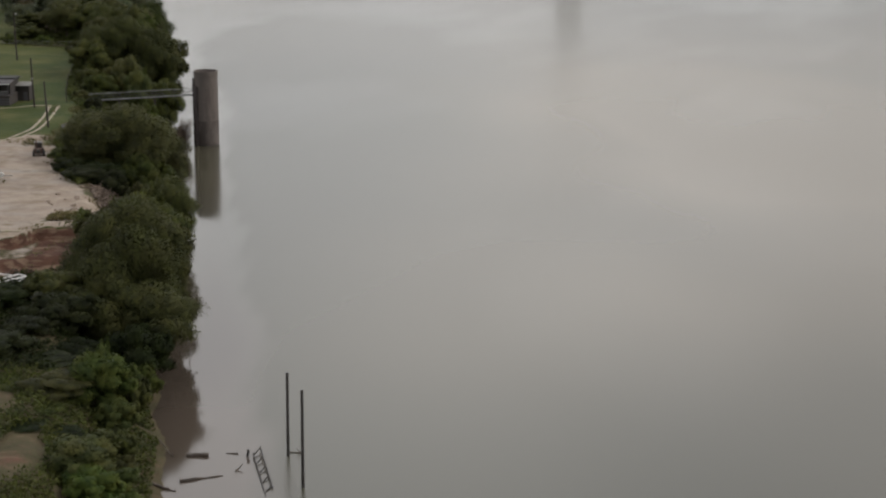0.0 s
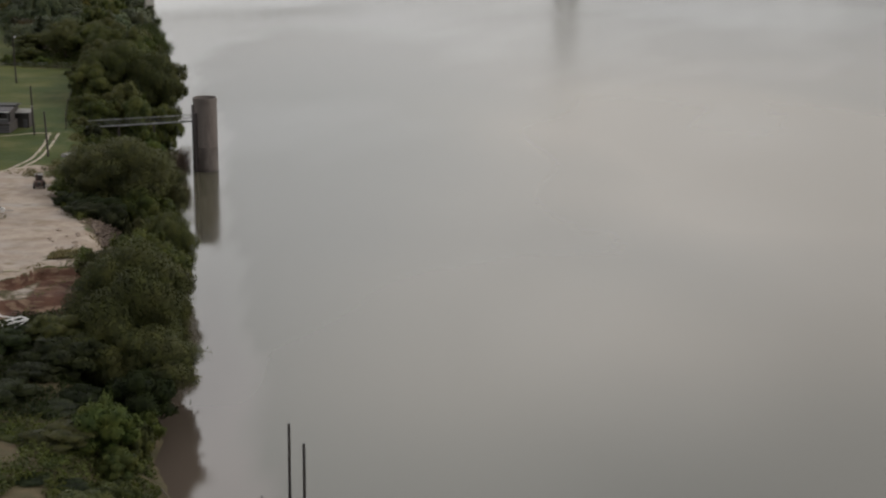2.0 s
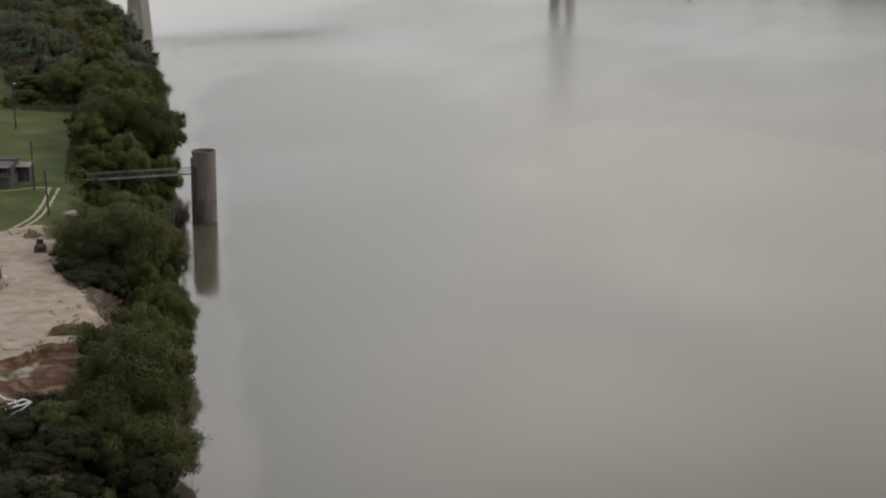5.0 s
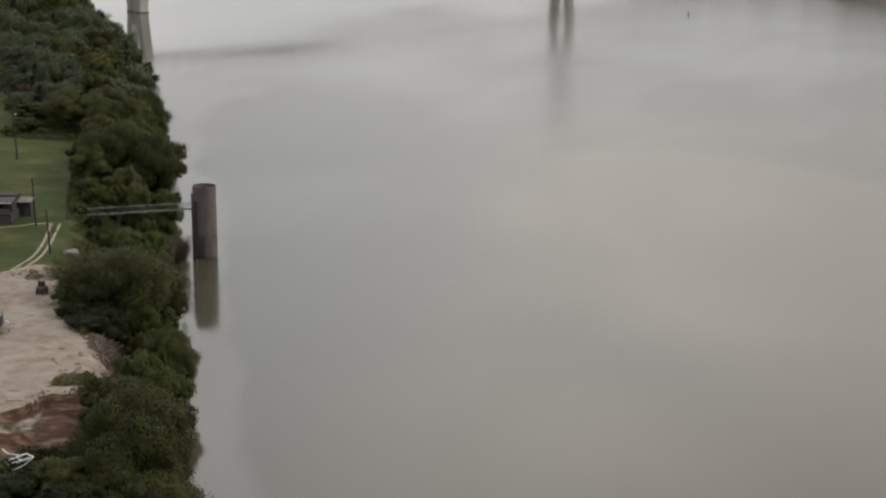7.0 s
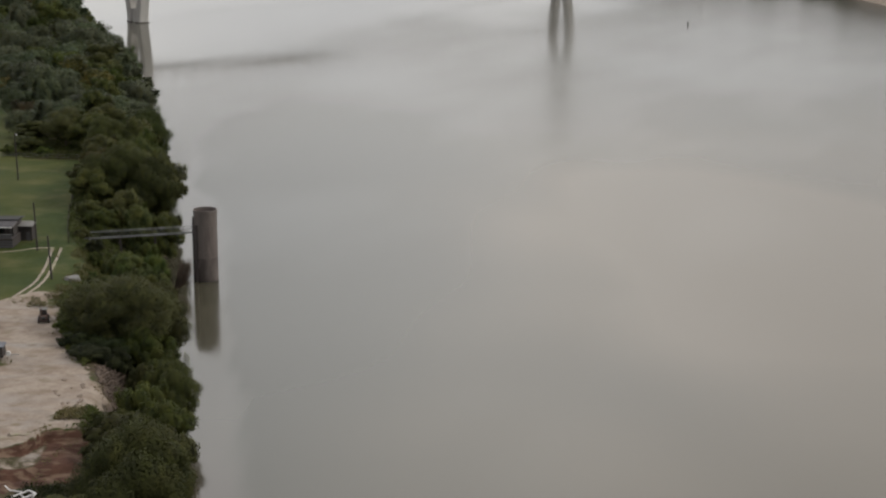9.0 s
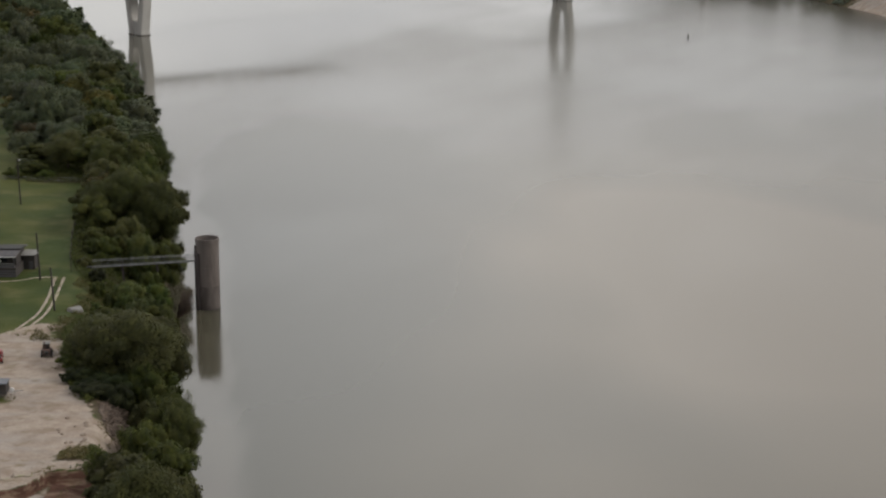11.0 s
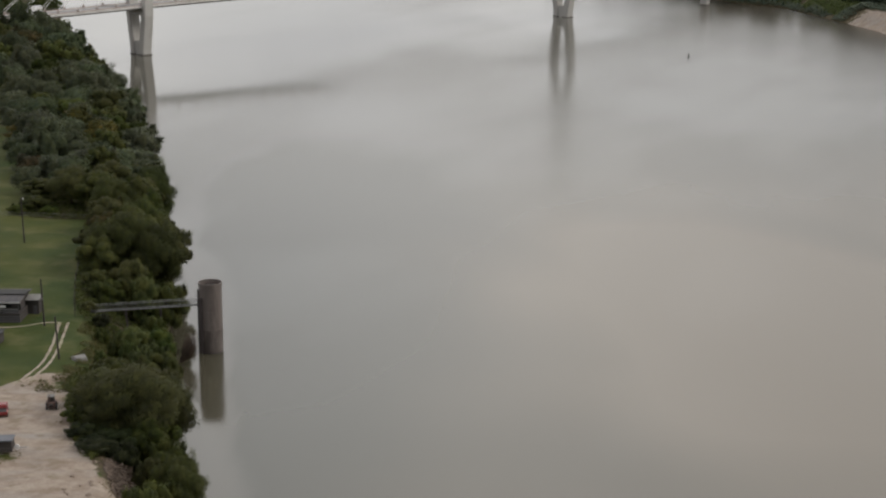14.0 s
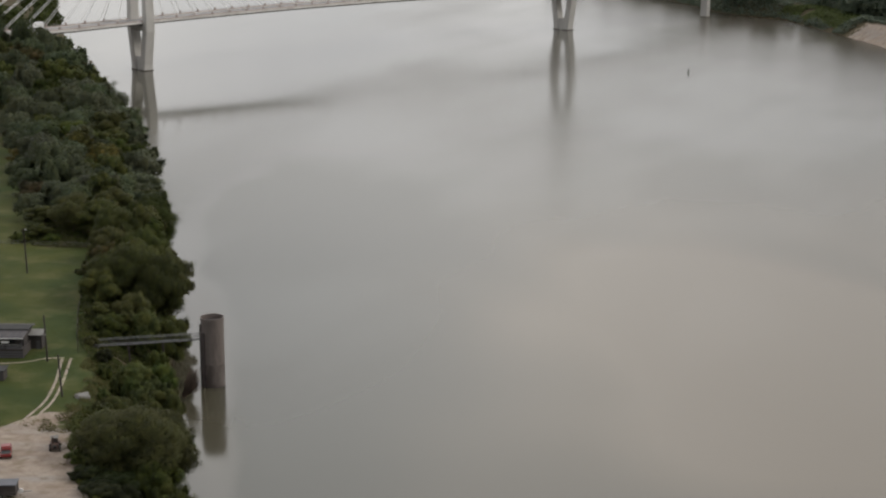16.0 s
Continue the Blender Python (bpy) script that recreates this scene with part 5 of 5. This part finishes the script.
# nearest scrub to the far end of the wooded bank
# the _d sorts stand in shaded spots, with the shade in their leaf colour
PLANTS = (
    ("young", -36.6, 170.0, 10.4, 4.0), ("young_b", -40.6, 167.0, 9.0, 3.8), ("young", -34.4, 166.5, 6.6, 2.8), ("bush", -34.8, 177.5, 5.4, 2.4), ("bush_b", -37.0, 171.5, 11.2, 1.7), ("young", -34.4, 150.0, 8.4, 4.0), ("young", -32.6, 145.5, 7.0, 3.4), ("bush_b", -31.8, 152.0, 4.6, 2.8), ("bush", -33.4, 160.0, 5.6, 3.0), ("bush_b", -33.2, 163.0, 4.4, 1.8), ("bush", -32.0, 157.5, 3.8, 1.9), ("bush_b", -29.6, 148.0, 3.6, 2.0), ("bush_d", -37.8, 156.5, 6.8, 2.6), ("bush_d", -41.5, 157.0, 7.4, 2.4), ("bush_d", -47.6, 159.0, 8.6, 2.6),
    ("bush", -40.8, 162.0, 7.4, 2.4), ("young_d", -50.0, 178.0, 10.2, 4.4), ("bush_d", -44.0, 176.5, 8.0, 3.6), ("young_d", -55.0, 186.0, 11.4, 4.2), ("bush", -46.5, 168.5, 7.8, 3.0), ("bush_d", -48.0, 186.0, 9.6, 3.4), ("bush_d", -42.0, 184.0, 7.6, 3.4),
    ("broad", -40.2, 205.5, 19.0, 9.0), ("broad_b", -39.5, 198.5, 13.0, 6.8), ("oak", -39.0, 214.0, 15.5, 6.0), ("oak_b", -48.0, 199.0, 12.0, 4.2), ("young_d", -54.0, 194.5, 11.2, 4.2), ("bush", -58.5, 200.5, 10.4, 2.8), ("young_d", -45.5, 191.5, 11.0, 5.0), ("broad_b", -36.8, 195.0, 11.5, 7.2), ("young_d", -35.6, 188.5, 8.2, 4.8), ("bush", -34.9, 182.5, 5.0, 2.8),
    ("tall", -45.0, 222.0, 14.8, 5.2), ("oak", -41.5, 233.0, 12.5, 5.2), ("young_b", -46.6, 228.0, 13.0, 3.8), ("broad_b", -43.2, 253.0, 12.8, 4.8), ("young_b", -45.5, 243.0, 12.0, 4.2), ("oak_b", -45.5, 262.0, 10.5, 4.4), ("bush", -48.4, 257.5, 10.8, 3.2),
    ("broad", -54.8, 277.5, 20.0, 9.8), ("broad_b", -52.0, 284.0, 17.0, 7.4), ("oak_b", -60.0, 283.0, 17.5, 6.0), ("oak", -50.0, 271.0, 13.0, 5.2), ("bush_d", -62.0, 269.0, 12.6, 3.0), ("bush_d", -59.0, 263.5, 12.2, 2.6), ("bush", -64.6, 276.5, 12.6, 2.6), ("young_d", -56.0, 266.0, 12.4, 4.4), ("young_d", -57.4, 261.6, 12.3, 3.6), ("bush_d", -53.2, 261.0, 12.0, 3.2), ("young_b", -47.6, 265.5, 11.0, 3.8), ("young_b", -51.0, 293.0, 11.5, 4.4),
    ("young_b", -62.0, 300.0, 14.0, 4.4), ("bush", -65.5, 305.0, 12.2, 2.8), ("young_b", -57.0, 304.0, 11.5, 4.8), ("bush_b", -61.0, 314.0, 11.2, 3.8), ("bush", -70.4, 329.0, 11.3, 1.8), ("bush", -66.6, 322.5, 10.8, 1.7), ("bush_b", -67.8, 314.5, 11.1, 1.3), ("young_b", -56.5, 318.0, 9.5, 4.2), ("bush_b", -63.4, 322.0, 11.0, 2.6),
    ("bush_b", -59.5, 327.0, 9.0, 4.0), ("young", -65.0, 334.0, 9.8, 4.2), ("bush_d", -72.6, 338.5, 11.6, 2.2), ("young", -60.6, 338.0, 8.4, 3.8), ("bush", -77.0, 347.5, 11.8, 2.0), ("bush", -62.5, 344.0, 9.6, 3.4),
    ("young", -67.0, 359.0, 14.2, 4.4), ("young_b", -74.5, 358.0, 13.6, 3.8), ("young_b", -61.5, 361.0, 12.0, 4.4), ("bush_b", -77.5, 361.0, 12.4, 2.6), ("oak_b", -71.5, 367.0, 16.0, 4.8), ("young_b", -79.0, 367.0, 13.6, 3.4),
    ("broad", -76.0, 384.0, 23.0, 8.6), ("broad_b", -69.5, 384.0, 20.5, 8.0), ("oak", -67.5, 394.0, 18.0, 7.0), ("oak_b", -80.5, 378.0, 19.0, 5.2), ("oak", -77.5, 398.0, 21.0, 7.0), ("tall", -84.5, 391.0, 18.0, 4.8), ("oak_b", -71.0, 405.0, 17.5, 6.4), ("turning", -83.0, 406.0, 18.0, 6.0),
    ("broad_b", -78.5, 419.0, 19.0, 7.0), ("oak", -87.0, 421.0, 19.0, 6.0), ("tall", -78.0, 433.0, 18.0, 5.6), ("broad", -89.0, 438.0, 20.5, 7.4), ("oak_b", -83.0, 446.0, 19.0, 7.0), ("broad_b", -83.5, 460.0, 19.0, 7.8),
    ("oak", -96.5, 449.0, 20.0, 7.0), ("broad", -103.5, 453.0, 20.5, 7.6), ("young_b", -111.5, 444.0, 14.0, 4.2), ("bush", -115.5, 441.5, 12.4, 3.0), ("bush", -107.0, 441.0, 12.0, 2.8), ("tall", -113.5, 456.0, 16.5, 5.2), ("oak_b", -95.0, 465.0, 19.5, 7.2),
)
INNER = (
    ("far_broad", -118.0, 468.0, 17.5, 6.0), ("far_oak", -113.5, 480.0, 18.5, 6.8), ("far_turning", -121.5, 486.0, 17.5, 6.2), ("far_broad", -127.0, 501.0, 18.0, 6.6), ("far_oak", -120.0, 505.0, 19.0, 6.8), ("far_oak", -133.5, 521.0, 17.5, 6.4),
    ("far_broad", -127.0, 525.0, 19.0, 6.8), ("far_turning", -139.5, 545.0, 17.5, 6.6), ("far_broad", -133.0, 548.0, 19.0, 7.0), ("far_oak", -146.0, 567.0, 18.0, 6.8), ("far_broad", -152.0, 588.0, 18.0, 7.0), ("far_oak", -158.0, 611.0, 18.5, 7.0),
    ("far_broad", -107.0, 468.0, 20.0, 6.8), ("far_oak", -103.0, 482.0, 20.0, 7.0), ("far_broad", -110.5, 497.0, 20.0, 7.0),
)
for row in PLANTS + INNER:
    tree(*row)

# the woods that run on along the near bank towards the bridge
rnd = random.Random(5)
spots = []
y = 470.0
while y < 800:
    shore = along(SHORE, y)
    inner = max(lawn_edge(y) + 3, shore - 62 - 0.02 * (y - 470))
    x = shore - 3.0
    while x > inner:
        px, py = x + rnd.uniform(-2.2, 2.2), y + rnd.uniform(-3.5, 3.5)
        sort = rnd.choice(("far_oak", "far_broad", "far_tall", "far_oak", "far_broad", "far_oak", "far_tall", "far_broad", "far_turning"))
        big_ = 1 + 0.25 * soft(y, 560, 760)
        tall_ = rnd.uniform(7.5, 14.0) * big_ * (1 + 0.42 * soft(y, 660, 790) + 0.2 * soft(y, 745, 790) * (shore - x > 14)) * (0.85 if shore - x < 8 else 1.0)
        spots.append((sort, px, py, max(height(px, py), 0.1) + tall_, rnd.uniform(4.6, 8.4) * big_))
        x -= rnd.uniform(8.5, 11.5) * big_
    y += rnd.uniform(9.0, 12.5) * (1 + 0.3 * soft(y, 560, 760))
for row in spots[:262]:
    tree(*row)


# far woods on both banks
def far_woods(seed, count, where, leaf, sprays, grow=1.0):
    rng = np.random.default_rng(seed)
    rnd_ = random.Random(seed)
    allv = []
    for k in range(count):
        x, y = where(rnd_)
        g = height(x, y)
        tall_, r = rnd_.uniform(11, 18) * grow, rnd_.uniform(4.5, 7.5)
        lobes = [(x + rnd_.uniform(-0.5, 0.5) * r, y + rnd_.uniform(-0.5, 0.5) * r, g + tall_ * rnd_.uniform(0.4, 0.8), r * rnd_.uniform(0.4, 0.65), tall_ * rnd_.uniform(0.16, 0.26)) for _ in range(7)]
        lobes.append((x, y, g + tall_ * 0.5, r * 0.8, tall_ * 0.42))
        p, d = crown_points(rng, lobes, sprays)
        allv.append(leaf_arrays(rng, p, d, leaf))
    return np.vstack(allv)


def near_side(r):
    y = r.uniform(775, 1500)
    return along(SHORE, y) - 4 - 190 * r.random() ** 1.4, y


def far_side(r):
    y = r.uniform(900, 1500)
    return along(FAR_SHORE, y) + (10 if y > 1108 else 42) + 190 * r.random() ** 1.5, y


def far_tall(r):
    y = r.uniform(985, 1120)
    return along(FAR_SHORE, y) + (36 if 944 < y < 1024 else 16) + 24 * r.random(), y


tagged(part("far_woods", leaf_mesh("far_woods", far_woods(34, 30, far_tall, 1.2, 1500, 1.35), M_LEAF_HAZE), M_LEAF_HAZE), "tall dark trees on the far bank by the sand", "woods", kind="stuff")


def far_fringe(r):
    y = r.uniform(860, 1330)
    return along(FAR_SHORE, y) + (36 if 942 < y < 1026 else 27 if 1026 <= y < 1108 else 5) + r.uniform(0, 10), y


tagged(part("far_woods", leaf_mesh("far_woods", far_woods(33, 84, far_fringe, 1.2, 1300, 1.2), M_LEAF_HAZE), M_LEAF_HAZE), "dense trees leaning over the far waterline", "woods", kind="stuff")
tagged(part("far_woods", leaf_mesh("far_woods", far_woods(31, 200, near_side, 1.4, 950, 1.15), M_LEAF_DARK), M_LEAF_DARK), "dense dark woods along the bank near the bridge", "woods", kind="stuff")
tagged(part("far_woods", leaf_mesh("far_woods", far_woods(32, 190, far_side, 1.4, 950), M_LEAF_HAZE), M_LEAF_HAZE), "dense dark woods on the far bank", "woods", kind="stuff")

# scrub and tall weeds over the near bank
rng = np.random.default_rng(77)
rnd = random.Random(77)
pts, outs, deep, deep_outs = [], [], [], []
for k in range(190000):
    y = rnd.uniform(132, 470)
    shore, inner = along(SHORE, y), lawn_edge(y)
    x = rnd.uniform(inner - 0.6, shore - (1.1 if y < 190 else 0.6))
    patch = noise.noise(Vector((x * 0.16, y * 0.16, 2.0)))
    g1, c1, s1_ = cover(x, y)
    bare_ = 1.2 * math.exp(-((x + 40.6) / 3.0) ** 2 - ((y - 148.0) / 6.5) ** 2) + math.exp(-((x + 44.8) / 1.3) ** 2 - ((y - 162) / 3.5) ** 2)
    if c1 > 0.4 or g1 > 0.5 or patch < -0.42 or bare_ > 0.45 or ((x + 52.3) / 6.0) ** 2 + ((y - 252) / 10.0) ** 2 < 1:
        continue
    z = height(x, y) + (0.15 + 0.9 * rnd.random() ** 1.6) * (0.7 + 1.1 * max(0, patch + 0.3))
    # scrub in the big trees' shade goes to the mesh coloured darker
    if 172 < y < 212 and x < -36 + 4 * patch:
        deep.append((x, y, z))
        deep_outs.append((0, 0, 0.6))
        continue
    pts.append((x, y, z))
    outs.append((0, 0, 0.6))
tagged(part("undergrowth", leaf_mesh("undergrowth", leaf_arrays(rng, np.array(pts), np.array(outs), 0.30, wild=1.0), M_LEAF_DARK), M_LEAF_DARK), "tangled green scrub and weeds over the bank", "scrub", kind="stuff")

tagged(part("undergrowth", leaf_mesh("undergrowth", leaf_arrays(rng, np.array(deep), np.array(deep_outs), 0.30, wild=1.0), M_LEAF_SHADE), M_LEAF_SHADE), "low bramble scrub on the bank with shade in its colour", "scrub", kind="stuff")

# tufts of weeds on the yard, the cut and the rough edges of the lawn
pts, outs = [], []
for k in range(29500):
    y = rnd.uniform(214, 345)
    x = rnd.uniform(-92, -50)
    if k > 26000:
        x, y = rnd.gauss(-54.6, 2.6), rnd.gauss(233.2, 2.6)
    n1 = noise.noise(Vector((x * 0.22, y * 0.22, 11.0)))
    edge_ = math.exp(-((y + 0.28 * (x + 84) - 297) / 3.0) ** 2) + math.exp(-((x - lawn_edge(y)) / 2.2) ** 2)
    spot = math.exp(-((x + 54.6) / 4.2) ** 2 - ((y - 0.9 * (x + 54.6) - 233.6) / 3.2) ** 2) + math.exp(-((x + 73) / 3.4) ** 2 - ((y - 257) / 2.8) ** 2) + 0.75 * math.exp(-((x + 70.5) / 3.6) ** 2 - ((y - 321) / 8.0) ** 2) + 0.5 * math.exp(-((x + 69.5) / 3.0) ** 2 - ((y - 300) / 5.0) ** 2)
    if n1 + 0.62 * min(1.0, edge_) + 1.4 * spot < 0.62:
        continue
    pts.append((x, y, height(x, y) + 0.05 + 0.4 * rnd.random()))
    outs.append((0, 0, 0.5))
tagged(part("weeds", leaf_mesh("weeds", leaf_arrays(rng, np.array(pts), np.array(outs), 0.26), M_LEAF_STRAW), M_LEAF_STRAW), "tufts of green and straw-coloured weeds on rough ground", "weeds", kind="stuff")

# rough tall grass between the wheel tracks and the scrub
pts, outs = [], []
for k in range(15000):
    x, y = rnd.uniform(-76, -64), rnd.uniform(292, 338)
    n1 = noise.noise(Vector((x * 0.3, y * 0.2, 21.0)))
    if n1 + 1.1 * soft(x, lawn_edge(y) - 8.5, lawn_edge(y) - 0.5) < 0.55 or x > lawn_edge(y) + 1.5:
        continue
    pts.append((x, y, height(x, y) + 0.05 + 0.55 * rnd.random() ** 1.5))
    outs.append((0, 0, 0.7))
tagged(part("tall_grass", leaf_mesh("tall_grass", leaf_arrays(rng, np.array(pts), np.array(outs), 0.24), M_LEAF_STRAW), M_LEAF_STRAW), "rough yellow-green tall grass at the lawn's edge", "grass", kind="stuff")

# scrub along the far waterline
pts, outs = [], []
for k in range(42000):
    y = rnd.uniform(930, 1330)
    x = along(FAR_SHORE, y) + 1.0 + 60 * rnd.random() ** 1.3
    if sand(x, y) > 0.15 or (1030 < y < 1110 and 5 < x - along(FAR_SHORE, y) < 27):
        continue
    patch = 0.5 + noise.noise(Vector((x * 0.07, y * 0.07, 6.0)))
    if patch < 0.12:
        continue
    pts.append((x, y, height(x, y) + 0.3 + 4.5 * patch * rnd.random()))
    outs.append((0, -0.3, 0.4))
tagged(part("undergrowth", leaf_mesh("undergrowth", leaf_arrays(rng, np.array(pts), np.array(outs), 1.3), M_LEAF_HAZE), M_LEAF_HAZE), "dark scrub down to the far waterline", "scrub", kind="stuff")

# the grassy slope beside the sand
pts, outs = [], []
for k in range(9000):
    y = rnd.uniform(1028, 1112)
    x = along(FAR_SHORE, y) + 5.0 + 24 * rnd.random()
    if sand(x, y) > 0.15 or noise.noise(Vector((x * 0.06, y * 0.06, 31.0))) < -0.3:
        continue
    pts.append((x, y, height(x, y) + 0.2 + 1.2 * rnd.random()))
    outs.append((0, -0.2, 0.8))
tagged(part("bank_grass", leaf_mesh("bank_grass", leaf_arrays(rng, np.array(pts), np.array(outs), 1.1), M_LEAF_GRASS), M_LEAF_GRASS), "bright green grass and low scrub on the far bank", "grass", kind="stuff")

# the white house on the far bank
house = thing("house", pose(279, 1096, 7.6, 0, 0, 20), "small white house among the far trees", "house")
part("wall", boxed((-5, -4, -0.5), (5, 4, 3.4), 0.05), M_WHITE, house)
bm = bmesh.new()
a_ = [bm.verts.new(p) for p in ((-5.5, -4.6, 3.3), (-5.5, 0, 6.2), (-5.5, 4.6, 3.3), (5.5, -4.6, 3.3), (5.5, 0, 6.2), (5.5, 4.6, 3.3))]
for f_ in ((0, 1, 4, 3), (1, 2, 5, 4), (0, 2, 1), (3, 4, 5), (0, 3, 5, 2)):
    bm.faces.new([a_[k] for k in f_])
part("roof", bm, M_WHITE, house, "pale roof")
for x in (-3, 1.5):
    part("window", boxed((x, -4.06, 1.0), (x + 1.3, -3.99, 2.3)), M_GLASS, house)
